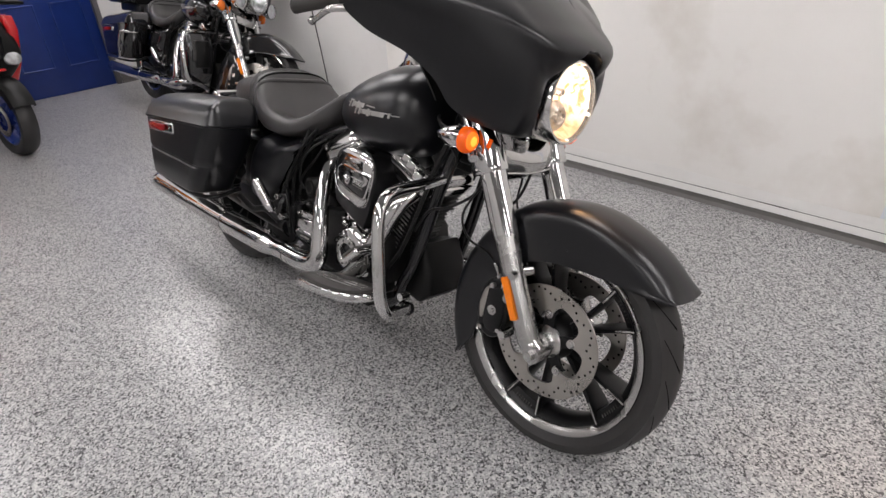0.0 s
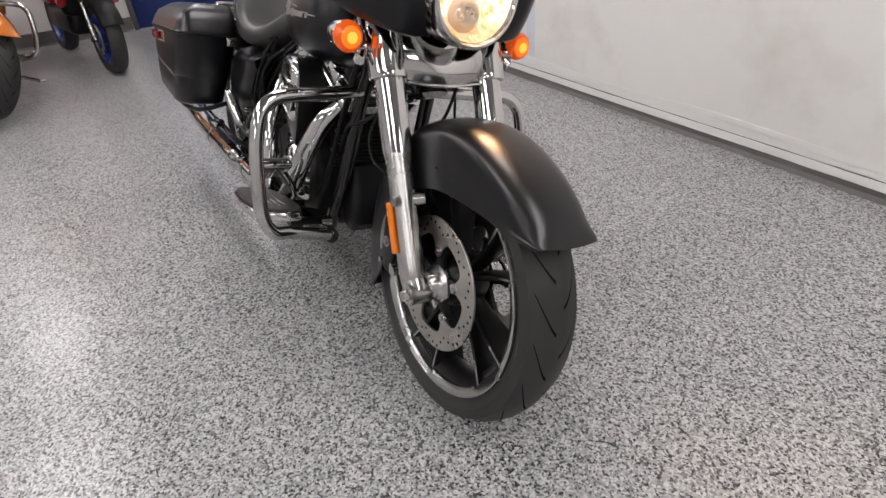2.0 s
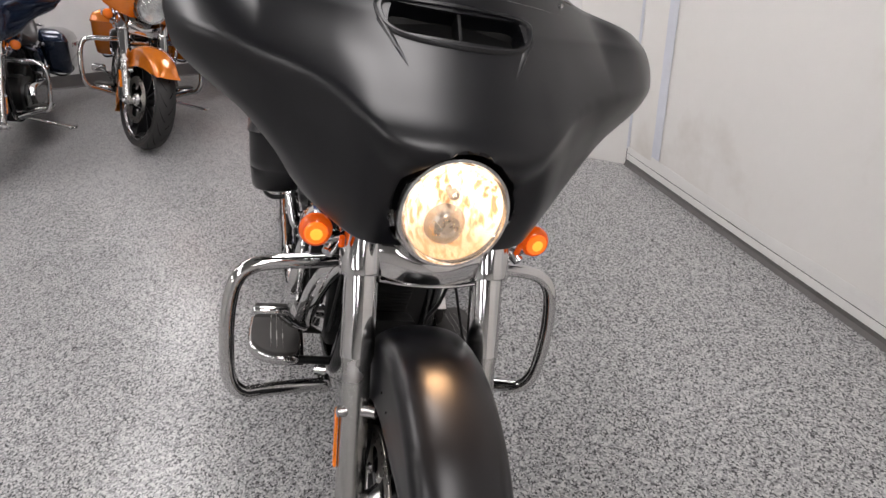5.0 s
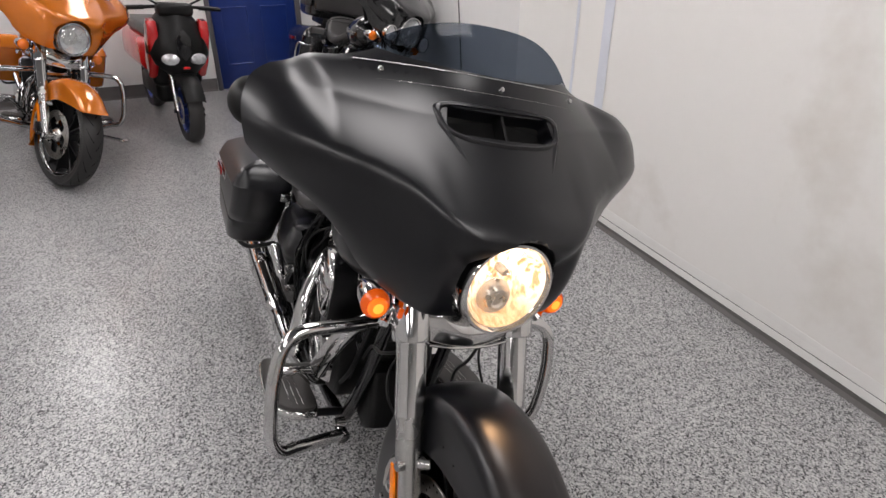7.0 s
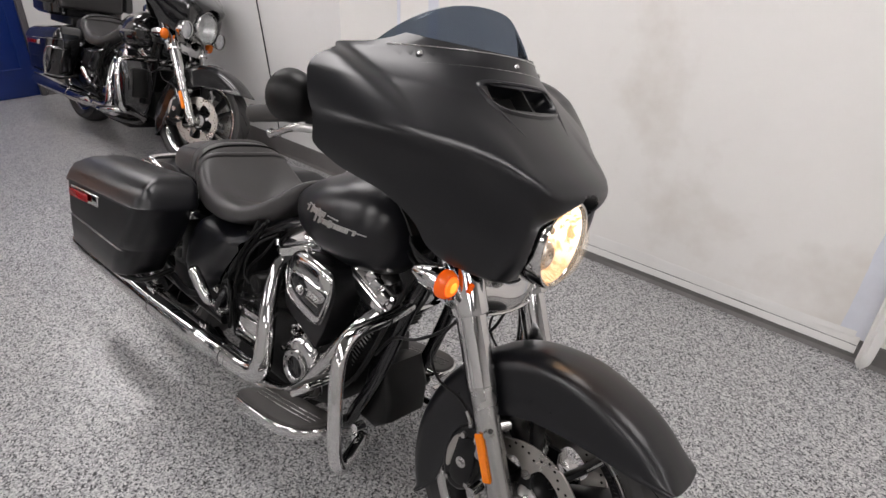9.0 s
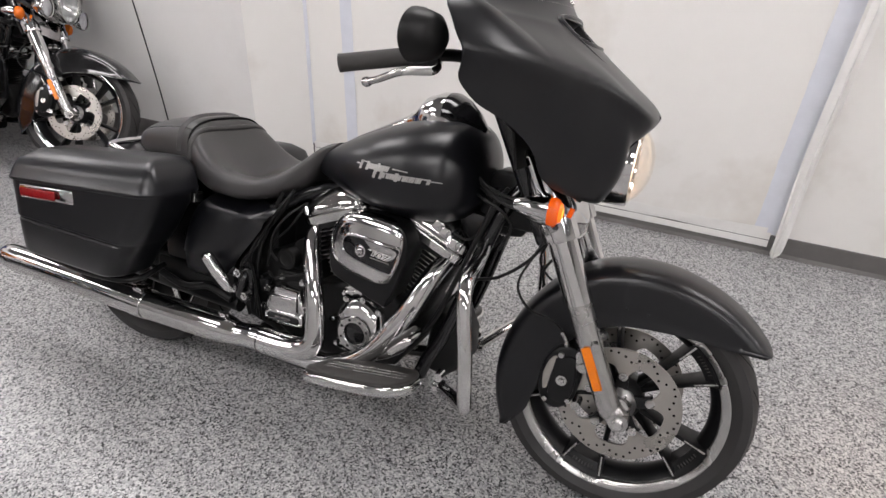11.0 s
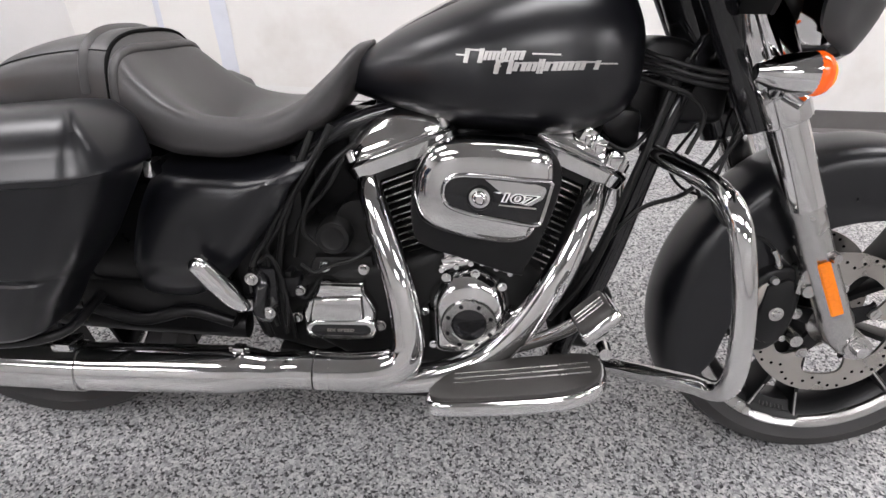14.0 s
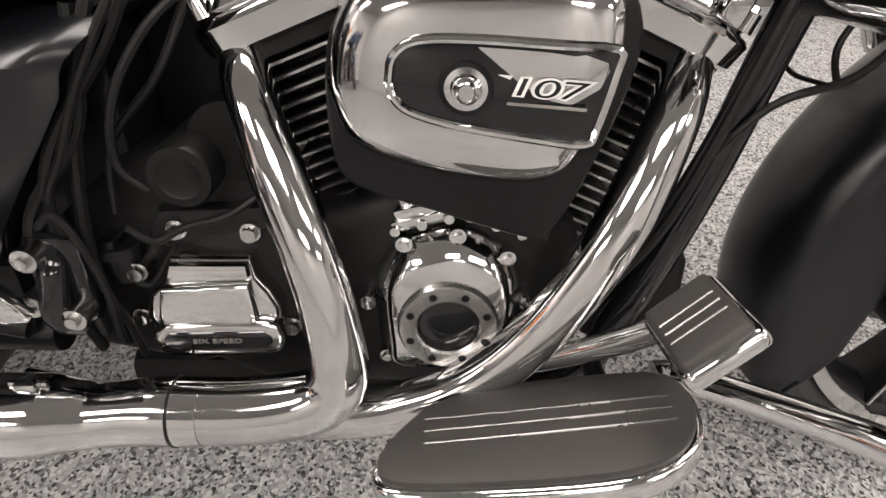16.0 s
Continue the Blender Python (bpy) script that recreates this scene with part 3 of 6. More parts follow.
def fender_front(root, paint, c=None):
    """A deep front mudguard: flat sides that drop to the hub's height behind the wheel, a round crown, a clipped tip."""
    c = c or WC
    A0, A1 = 38.0, 209.0
    OUT = ([38, 45, 56, 70, 83, 99, 111, 132, 150, 168, 183, 209], [0.391, 0.389, 0.385, 0.380, 0.378, 0.374, 0.371, 0.356, 0.348, 0.345, 0.346, 0.352])
    INN = ([38, 40, 43, 50, 58, 65, 82, 100, 127, 146, 173, 199, 206, 209], [0.372, 0.358, 0.338, 0.302, 0.277, 0.259, 0.234, 0.224, 0.217, 0.207, 0.209, 0.242, 0.282, 0.318])
    rings = []
    n = 84
    for i in range(n + 1):
        u = i / n
        g = A0 + (A1 - A0) * u ** 1.15
        ro, ri = curve(*OUT, g), curve(*INN, g)
        wd_ = curve([0, 0.02, 0.06, 0.3, 1], [0.072, 0.081, 0.086, 0.091, 0.093], u)
        sh = min(0.046, (ro - ri) * 0.8)
        sec = [(wd_ + 0.0015, ri), (wd_ + 0.002, ri + 0.004), (wd_ + 0.0005, ri + 0.010)]
        sec += [(wd_ - 0.003 * v, ri + 0.010 + (ro - sh - ri - 0.010) * v) for v in (0.33, 0.66, 1.0)] if ro - sh - ri > 0.02 else [(wd_ - 0.001 * v, ri + 0.010 + 0.001 * v) for v in (1, 2, 3)]
        for k in range(1, 11):
            t = math.pi / 2 * k / 11
            base = max(ro - sh, sec[5][1])
            sec.append(((wd_ - 0.003) * math.cos(t) ** 0.72, base + (ro - base) * math.sin(t) ** 0.92))
        sec.append((0.0, ro + 0.001))
        full = [(-y, r) for y, r in sec] + [(y, r) for y, r in sec[-2::-1]]
        ring = []
        for y, r in full:
            t = radians(g - (1.6 * (1 - (y / 0.09) ** 2) * max(0.0, 1 - u * 14)))          # the tip's edge is bowed forward
            ring.append(c + Vector((r * math.cos(t), y, r * math.sin(t))))
        rings.append(ring)
    fen = part("front_fender", solid(loft(rings, closed=False), 0.0035), paint, root, "")
    for s in (-1, 1):
        for g, r in ((97, 0.272), (86, 0.270), (140, 0.290)):
            p = c + Vector((r * math.cos(radians(g)), s * 0.0905, r * math.sin(radians(g))))
            part("rivet", rod(p - Vector((0, s * 0.002, 0)), p + Vector((0, s * 0.0022, 0)), 0.0032, 0.0022, 10), BLACKMETAL, fen)
    return fen


def fork(root, s):
    """One fork leg: polished slider, chrome cover, axle boss, reflector."""
    d = Vector((-0.436, 0, 0.90)).normalized()
    lo = Vector((1.604, s * 0.134, 0.335))
    leg = part("fork_leg", join(sweep([lo - d * 0.03, lo, lo + d * 0.03, lo + d * 0.12, lo + d * 0.30], [0.012, 0.026, 0.030, 0.0295, 0.0295], 24, 3), rod(lo + d * 0.285, lo + d * 0.30, 0.032, 0.032, 24)), SATIN, root, "brushed aluminium fork slider")
    part("fork_cover", sweep([lo + d * 0.295, lo + d * 0.40, lo + d * 0.56], [0.0345, 0.0345, 0.0345], 28, 2), CHROME, leg, "chrome fork tube cover")
    boss = Vector((1.626, s * 0.136, 0.328))
    part("axle_clamp", join(sweep([lo + d * 0.02, boss], [0.026, 0.026], 16, 2), rod(boss + Vector((0, -0.026, 0)), boss + Vector((0, 0.026, 0)), 0.024, 0.024, 20)), SATIN, leg)
    part("axle_nut", rod(boss + Vector((0, s * 0.024, 0)), boss + Vector((0, s * 0.040, 0)), 0.014, 0.012, 6), CHROME, leg)
    q = lo + d * 0.20
    part("fender_lug", rod(q + Vector((0.012, -s * 0.01, 0)), q + Vector((0.030, -s * 0.040, 0.008)), 0.016, 0.013, 12), SATIN, leg)
    part("fender_bolt", rod(q + Vector((0.016, s * 0.020, 0.0)), q + Vector((0.020, s * 0.036, 0)), 0.012, 0.009, 10), SATIN, leg)
    r0, r1 = lo + d * 0.075 + Vector((-0.006, s * 0.031, 0)), lo + d * 0.19 + Vector((-0.006, s * 0.031, 0))
    side = Vector((0.9, 0, 0.436)) * 0.011
    ring = lambda p, o: [p - side + Vector((0, o, 0)), p + side + Vector((0, o, 0))]
    b = loft([ring(r0, 0)[:1] + ring(r0, 0)[1:] + ring(r0, s * 0.006)[::-1], ring(r1, 0) + ring(r1, s * 0.006)[::-1]])
    bmesh.ops.bevel(b, geom=list(b.edges), offset=0.002, segments=2, affect="EDGES")
    part("reflector", b, AMBERREFL, leg, "long amber side reflector")
    return leg


def caliper(root, s):
    """A black four-pot caliper with a bare metal insert, bolted to the back of the slider."""
    out = [(1.405, 0.372), (1.412, 0.425), (1.440, 0.468), (1.482, 0.478), (1.508, 0.450), (1.512, 0.385), (1.498, 0.322), (1.462, 0.292), (1.424, 0.304), (1.408, 0.338)]
    cal = part("brake_caliper", join(plate(out, s * 0.066, s * 0.128, 0.010, 3, 3), plate([(1.44, 0.44), (1.49, 0.452), (1.50, 0.36), (1.478, 0.318), (1.436, 0.335)], s * 0.120, s * 0.136, 0.006, 3)), BLACKMETAL, root, "black brake caliper with steel bolts")
    part("caliper_insert", plate([(1.414, 0.388), (1.424, 0.428), (1.440, 0.446), (1.450, 0.428), (1.436, 0.398), (1.432, 0.352), (1.420, 0.346)], s * 0.124, s * 0.1315, 0.002, 2), STEEL, cal, "bare metal insert")
    part("piston_bolt", join(rod((1.466, s * 0.130, 0.385), (1.466, s * 0.141, 0.385), 0.0155, 0.0145, 18), rod((1.466, s * 0.141, 0.385), (1.466, s * 0.146, 0.385), 0.008, 0.007, 6)), SATIN, cal)
    for x, z in ((1.452, 0.452), (1.432, 0.318), (1.492, 0.330)):
        part("bolt", rod((x, s * 0.122, z), (x, s * 0.137, z), 0.0085, 0.007, 10), SATIN, cal)
    for x, z, r in ((1.505, 0.470, 0.0165), (1.512, 0.438, 0.013), (1.515, 0.330, 0.013)):
        part("mount_lug", rod((x, s * 0.105, z), (x, s * 0.147, z), r, r * 0.94, 18), SATIN, cal)
    part("mount_plate", box(1.492, 1.545, s * 0.128 - 0.010, s * 0.128 + 0.010, 0.425, 0.485, 0.008), SATIN, cal)
    part("brake_hose", sweep([(1.462, s * 0.118, 0.475), (1.448, s * 0.122, 0.505), (1.41, s * 0.128, 0.535), (1.345, s * 0.135, 0.555), (1.305, s * 0.125, 0.61), (1.33, s * 0.095, 0.69), (1.36, s * 0.06, 0.76)], 0.0036, 8), HOSE, cal)
    part("hose_fitting", sweep([(1.462, s * 0.118, 0.470), (1.452, s * 0.121, 0.495), (1.440, s * 0.123, 0.512)], 0.0065, 10), SATIN, cal)


# the batwing fairing, as a surface x(y, z)
ZS = [0.845, 0.855, 0.880, 0.905, 0.955, 1.007, 1.047, 1.090, 1.150, 1.190, 1.219, 1.235, 1.256, 1.272, 1.285]
WS = [0.120, 0.170, 0.232, 0.262, 0.300, 0.360, 0.435, 0.484, 0.496, 0.486, 0.452, 0.402, 0.305, 0.262, 0.235]
NOSE = ([1.030, 1.043, 1.06, 1.10, 1.16, 1.21, 1.25, 1.285], [1.552, 1.548, 1.534, 1.480, 1.398, 1.338, 1.305, 1.287])
CY = [0.0, 0.08, 0.12, 0.20, 0.30, 0.40, 0.46, 0.50]
CZ = [0.94, 0.95, 0.965, 1.010, 1.060, 1.105, 1.125, 1.14]
CH = [0.14, 0.14, 0.15, 0.170, 0.155, 0.130, 0.105, 0.09]


def fairing_x(y, z):
    """The skin: a sloping nose with the vent, and a full cheek on each side; they meet in a soft valley."""
    a = abs(y)
    zl = curve([0, 0.09, 0.13, 0.165, 0.22, 0.30, 0.40, 0.5], [1.040, 1.040, 1.050, 1.070, 1.098, 1.118, 1.128, 1.13], a)
    nose = curve(*NOSE, max(z, zl)) - 1.02 * a ** 2 - 14.0 * max(0, zl - z) ** 2 - 0.8 * max(0, (z - 1.2) / 0.085) * a ** 2
    shoulder = curve([0, 0.09, 0.13, 0.165, 0.22, 0.30, 0.40, 0.5], [-0.055, -0.042, -0.022, 0.000, 0.009, 0.009, 0.005, 0.012], a)
    cx = curve(*NOSE, zl) - 1.02 * a ** 2 + shoulder
    w = min(1.0, max(0.0, (a - 0.20) / 0.26))
    w = w * w * (3 - 2 * w)                       # the wing's full, round end
    c0, c1, ch = min(curve(CY, CZ, a), zl - 0.045), curve(CY, CZ, a), curve(CY, CH, a)
    cz = c0 + (c1 - c0) * w
    if z > cz:
        cheek = cx - (1 - w) * 0.024 * ((z - cz) / (zl - c0)) ** 2.6 - w * 0.088 * ((z - cz) / ch) ** 2.1
    else:
        cheek = cx - 0.062 * ((cz - z) / ch) ** 2.3
    q = 0.014 + 0.050 * w
    m_ = max(nose, cheek)
    return m_ + q * math.log(math.exp((nose - m_) / q) + math.exp((cheek - m_) / q))


def fairing_point(y, z, out=0.0):
    e = 0.004
    p = Vector((fairing_x(y, z), y, z))
    a = Vector((fairing_x(y + e, z), y + e, z)) - Vector((fairing_x(y - e, z), y - e, z))
    b = Vector((fairing_x(y, z + e), y, z + e)) - Vector((fairing_x(y, z - e), y, z - e))
    n = a.cross(b).normalized()
    return p + (n if n.x > 0 else -n) * out


LAMPC = Vector((1.528, 0, 0.929))


def vent_point(a, w_, h_, out):
    """A point on a rounded slot round the vent, on the fairing's skin."""
    c_, s_ = math.cos(a), math.sin(a)
    v_ = math.copysign(abs(s_) ** 0.6, s_)
    y = w_ * math.copysign(abs(c_) ** 0.45, c_) * (1 + 0.07 * v_)
    z = 1.199 + h_ * v_ * (1 - 0.10 * abs(y) / 0.15)
    return fairing_point(y, z, out)


def fairing(root, paint, lit=True, vent=True, shield=SMOKE, tall=0.086):
    rows, cols = (110, 120) if lit else (56, 64)
    zs = np.interp(np.linspace(0, 1, rows), np.linspace(0, 1, len(ZS)), ZS)
    bm = bmesh.new()
    grid = []
    for z in zs:
        w_ = curve(ZS, WS, z)
        row = []
        for j in range(cols + 1):
            u = -1 + 2 * j / cols
            u = math.copysign(1 - (1 - abs(u)) ** 1.25, u)
            y = u * w_ * 0.9995
            roll = max(0.0, (abs(u) - 0.88) / 0.12)
            row.append(bm.verts.new((fairing_x(y, z) - 0.010 * roll ** 2, y, z)))
        grid.append(row)
    for a, b in zip(grid, grid[1:]):
        for j in range(cols):
            mid = (a[j].co + b[j + 1].co) / 2
            if (mid.y ** 2 + (mid.z - LAMPC.z) ** 2) > 0.112 ** 2:
                if not (vent and abs(mid.z - 1.199) < 0.0205 and abs(mid.y) < 0.124):
                    bm.faces.new((a[j], a[j + 1], b[j + 1], b[j]))
    bmesh.ops.delete(bm, geom=[v for v in bm.verts if not v.link_faces], context="VERTS")
    for v in bm.verts:
        r = math.hypot(v.co.y, v.co.z - LAMPC.z)
        if v.is_boundary and 0.100 < r < 0.130 and v.co.z > LAMPC.z - 0.02:            # a clean round edge about the lamp
            v.co.y, v.co.z = v.co.y * 0.116 / r, LAMPC.z + (v.co.z - LAMPC.z) * 0.116 / r
    f = part("fairing", solid(bm, -0.006), paint, root, "")
    if vent:
        n = 56
        rings = []
        for w_, h_, o in ((0.150, 0.0335, 0.002), (0.147, 0.0318, 0.0085), (0.142, 0.029, 0.0112), (0.136, 0.0262, 0.0100), (0.131, 0.024, 0.002), (0.127, 0.022, -0.035)):
            rings.append([vent_point(2 * math.pi * i / n, w_, h_, o) for i in range(n)])
        part("vent_lip", loft(rings, cap=False), paint, f, "rounded lip of the fairing vent")
        part("vent_recess", loft([[vent_point(2 * math.pi * i / n, 0.131, 0.024, -0.034) for i in range(n)], [vent_point(2 * math.pi * i / n, 0.10, 0.012, -0.055) for i in range(n)]]), PLASTIC, f)
        part("vent_divider", loft([[fairing_point(sy * 0.003, 1.199 - 0.021, o) for sy, o in ((-1, -0.03), (1, -0.03), (1, 0.002), (-1, 0.002))], [fairing_point(sy * 0.003, 1.199 + 0.021, o) for sy, o in ((-1, -0.03), (1, -0.03), (1, 0.002), (-1, 0.002))]]), PLASTIC, f)
        for s in (-1, 1):
            rings = []
            for i in range(9):
                u = i / 8
                y, z = s * (0.140 - 0.062 * u), 1.190 - 0.078 * u
                rings.append([fairing_point(y + s * o * (1 - 0.6 * u), z, 0.004 + h_ * (1 - u)) for o, h_ in ((-0.012, 0.0005), (-0.003, 0.0062), (0.002, 0.0066), (0.009, 0.0005))])
            part("vent_crease", loft(rings, closed=False), paint, f)
    # inner fairing and dash
    inner = []
    for z in np.linspace(0.90, 1.28, 10):
        w_ = curve(ZS, WS, z) * 0.96
        inner.append([Vector((min(fairing_x(w_ * math.cos(t), z) - 0.02, 1.30), w_ * math.cos(t), z)) for t in np.linspace(0, math.pi, 25)])
    part("inner_fairing", solid(loft(inner, closed=False), 0.006), PLASTIC, f)
    part("dash", join(box(1.13, 1.24, -0.20, 0.20, 1.06, 1.22, 0.03, 3), box(1.27, 1.36, -0.10, 0.10, 0.90, 1.06, 0.03, 3), box(1.20, 1.30, -0.15, 0.15, 1.02, 1.12, 0.03, 3)), PLASTIC, f)
    for y in (-0.13, -0.045, 0.045, 0.13):
        part("gauge", join(rod((1.14, y, 1.15), (1.118, y, 1.155), 0.036, 0.036, 24)), CHROME, f)
    # dark recess round the lamp, then the headlight
    rec = []
    for a in np.linspace(radians(-8), radians(188), 56):
        cy_, cz_ = math.cos(a), math.sin(a)
        rim_ = Vector((fairing_x(0.117 * cy_, LAMPC.z + 0.117 * cz_) - 0.002, 0.117 * cy_, LAMPC.z + 0.117 * cz_))
        rec.append([rim_, rim_.lerp(Vector((LAMPC.x - 0.050, 0.108 * cy_, LAMPC.z + 0.108 * cz_)), 0.6), Vector((LAMPC.x - 0.050, 0.099 * cy_, LAMPC.z + 0.099 * cz_))])
    part("lamp_recess", loft(rec, closed=False), paint, f, "recess round the headlight")
    hl = part("headlight_bezel", lathe([(0.098, -0.12), (0.104, -0.09), (0.103, -0.02), (0.102, -0.010), (0.099, -0.004), (0.094, -0.004), (0.091, -0.010), (0.088, -0.014)], LAMPC, "x", 56), CHROME if lit else SATIN, f, "chrome headlight ring")
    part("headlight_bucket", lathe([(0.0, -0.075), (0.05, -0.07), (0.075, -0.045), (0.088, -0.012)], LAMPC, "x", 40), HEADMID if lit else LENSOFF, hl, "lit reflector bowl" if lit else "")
    part("headlight_housing", lathe([(0.0, -0.092), (0.055, -0.088), (0.085, -0.062), (0.097, -0.03), (0.098, -0.008)], LAMPC, "x", 40), BLACKMETAL, hl)
    lens = lathe([(0.0, 0.036), (0.03, 0.033), (0.055, 0.024), (0.075, 0.011), (0.087, -0.004), (0.090, -0.012)], LAMPC, "x", 40)
    part("headlight_lens", solid(lens, -0.002), LENSLIT if lit else LENSGLASS, hl).visible_shadow = False
    if lit:
        part("lamp_shield", moved(lathe([(0.0, 0.006), (0.014, 0.005), (0.018, 0.010), (0.024, 0.010), (0.034, 0.001), (0.039, -0.010), (0.037, -0.016)], (0, 0, 0), "x", 28), Matrix.Translation(LAMPC + Vector((-0.042, 0.0, -0.038)))), STEEL, hl)
        part("lamp_cap", moved(lathe([(0.0, 0.006), (0.007, 0.005), (0.010, 0.0), (0.010, -0.03)], (0, 0, 0), "x", 20), Matrix.Translation(LAMPC + Vector((-0.045, 0.006, 0.020)))), STEEL, hl)
    # windshield
    rows_, base, top = [], [], []
    for i in range(15):
        rings_u = i / 14
        row = []
        for j in range(29):
            t = -1 + 2 * j / 28
            yb = 0.300 * t + 0.008
            zb = 1.286 - 0.024 * t * t
            xb = fairing_x(yb, min(zb, 1.284)) - 0.004 - 0.012 * t ** 4
            ht = tall * (1 - abs(t) ** 2.7) + 0.003
            row.append(Vector((xb - 0.6 * ht * rings_u - 0.02 * rings_u ** 2 * (1 - t * t), yb * (1 - 0.03 * rings_u), zb + ht * rings_u)))
        rows_.append(row)
    ws = part("windshield", solid(loft(rows_, closed=False), 0.004), shield, f, "low smoked windshield")
    ws.visible_shadow = False
    trim, lines = [], ([], [])
    for j in range(29):
        t = -1 + 2 * j / 28
        yb, zb = 0.284 * t, 1.288 - 0.024 * t * t
        x = fairing_x(yb, min(zb, 1.284)) - 0.006 * t ** 4
        row = [fairing_point(yb, zb + h_, o) for o, h_ in ((0.0010, -0.038), (0.0045, -0.034), (0.0060, -0.012), (0.0055, -0.006), (-0.008, -0.006), (-0.008, -0.036))]
        trim.append(row)
        lines[0].append(row[1] + Vector((0.0008, 0, 0)))
        lines[1].append(row[3] + Vector((0.0008, 0, 0.0008)))
    part("windshield_trim", loft(trim), MATTE, f, "black windshield trim strip")
    for ln in lines:
        part("trim_bead", sweep(ln, 0.0011, 6, 1), SATIN, f, "thin bright bead")
    for y in (-0.236, 0.0, 0.236):
        p = fairing_point(y, 1.264 - 0.018 * (y / 0.284) ** 2, 0.007)
        part("screw", moved(lathe([(0.0, 0.006), (0.005, 0.005), (0.007, 0.0)], (0, 0, 0), "x", 12), aim(p, (0.8, 0, 0.6))), CHROME, f)
    return f


LENSGLASS = glass("clear_lens", (0.95, 0.95, 0.93), 0.03)
LENSLIT = tinted("lit_clear_lens", (0.97, 0.96, 0.94), 0.06)
haze, em = LENSLIT.node_tree.nodes.new("ShaderNodeMixShader"), LENSLIT.node_tree.nodes.new("ShaderNodeEmission")      # faint warm emission painted in as light caught in the lit lens
em.inputs[0].default_value, em.inputs[1].default_value, haze.inputs[0].default_value = (1.0, 0.82, 0.60, 1), 2.0, 0.016
LENSLIT.node_tree.links.new(LENSLIT.node_tree.nodes["Mix Shader"].outputs[0], haze.inputs[1])
LENSLIT.node_tree.links.new(em.outputs[0], haze.inputs[2])
LENSLIT.node_tree.links.new(haze.outputs[0], LENSLIT.node_tree.nodes["Material Output"].inputs[0])


def turn_signal(root, s, lit=True):
    c = Vector((1.385, s * 0.230, 0.823))
    sig = part("turn_signal", lathe([(0.0, -0.085), (0.012, -0.082), (0.022, -0.06), (0.029, -0.03), (0.031, -0.004), (0.031, 0.0)], c, "x", 32), CHROME, root, "chrome bullet turn signal")
    part("lens", lathe([(0.031, -0.004), (0.032, 0.006), (0.028, 0.016), (0.018, 0.022), (0.0, 0.025)], c, "x", 28), AMBER if lit else AMBEROFF, sig, "lit amber lens" if lit else "amber lens")
    # two glowing layers on the lens paint its brighter middle and hot spot
    if lit:
        part("lens_step", lathe([(0.012, 0.0256), (0.020, 0.0236), (0.0225, 0.0195)], c, "x", 28), AMBERMID, sig, "brighter middle painted on the lit lens")
        part("bulb", lathe([(0.0, 0.0275), (0.006, 0.0270), (0.012, 0.0257)], c, "x", 16), AMBERHOT, sig, "bright lamp spot painted on the lens")
    part("stalk", sweep([c + Vector((-0.04, 0, 0)), c + Vector((-0.03, -s * 0.04, -0.03)), c + Vector((0.0, -s * 0.085, -0.045))], 0.011, 12), CHROME, sig)
    return sig


def nacelle(root, lit=True):
    """Chrome tins between the fork covers, below the headlight."""
    rings = []
    for i in range(33):
        t = -1 + 2 * i / 32
        y = t * 0.130
        bulge = 0.026 * (1 - abs(t) ** 2.0) - 0.012
        zt = min(0.925 - math.sqrt(max(0.112 ** 2 - y * y, 0)), 0.842) if abs(y) < 0.112 else 0.842
        zb = 0.742 - 0.006 * (1 - t * t)
        ring = [Vector((1.422 + bulge + 0.016 * math.sin(math.pi * k / 9) - 0.30 * (zb + (zt - zb) * k / 9 - 0.742), y, zb + (zt - zb) * k / 9)) for k in range(10)]
        ring += [ring[-1] + Vector((-0.05, 0, 0)), ring[0] + Vector((-0.035, 0, 0))]
        rings.append(ring)
    n = part("fork_tin", loft(rings), CHROME, root, "chrome panel across the fork")
    for s in (-1, 1):
        d = Vector((-0.436, 0, 0.90)).normalized()
        lo = Vector((1.604, s * 0.136, 0.335))
        part("fork_shroud", sweep([lo + d * 0.452, lo + d * 0.456, lo + d * 0.50, lo + d * 0.60, lo + d * 0.66], [0.040, 0.0435, 0.044, 0.044, 0.03], 28, 3), CHROME, n, "chrome fork shroud")
        part("running_light", sweep([(1.418, s * 0.182, 0.808), (1.424, s * 0.183, 0.828)], [0.006, 0.006], 10, 1), AMBER if lit else AMBEROFF, n, "small amber marker")
    part("tin_bead", sweep([(1.428, -0.10, 0.741), (1.436, -0.05, 0.738), (1.438, 0, 0.737), (1.436, 0.05, 0.738), (1.428, 0.10, 0.741)], 0.0035, 8), CHROME, n)
    return n


def crash_bar(root, s):
    pts = [(1.21, s * 0.08, 0.675), (1.235, s * 0.20, 0.672), (1.25, s * 0.325, 0.668), (1.262, s * 0.374, 0.640), (1.275, s * 0.391, 0.58), (1.29, s * 0.394, 0.50), (1.300, s * 0.386, 0.405),
           (1.296, s * 0.357, 0.358), (1.27, s * 0.31, 0.340), (1.215, s * 0.22, 0.302), (1.168, s * 0.148, 0.268)]
    bar = part("crash_bar", sweep(pts, 0.0165, 18, 6), CHROME, root, "chrome tubular engine guard")
    part("bar_mount", join(rod((1.150, s * 0.150, 0.266), (1.182, s * 0.150, 0.270), 0.020, 0.020, 18), rod((1.182, s * 0.150, 0.270), (1.192, s * 0.150, 0.271), 0.012, 0.011, 8)), CHROME, bar)
    return bar


# ---- tank, seat, bags ----
TX = [0.655, 0.70, 0.76, 0.84, 0.93, 1.02, 1.09, 1.14, 1.172, 1.186]
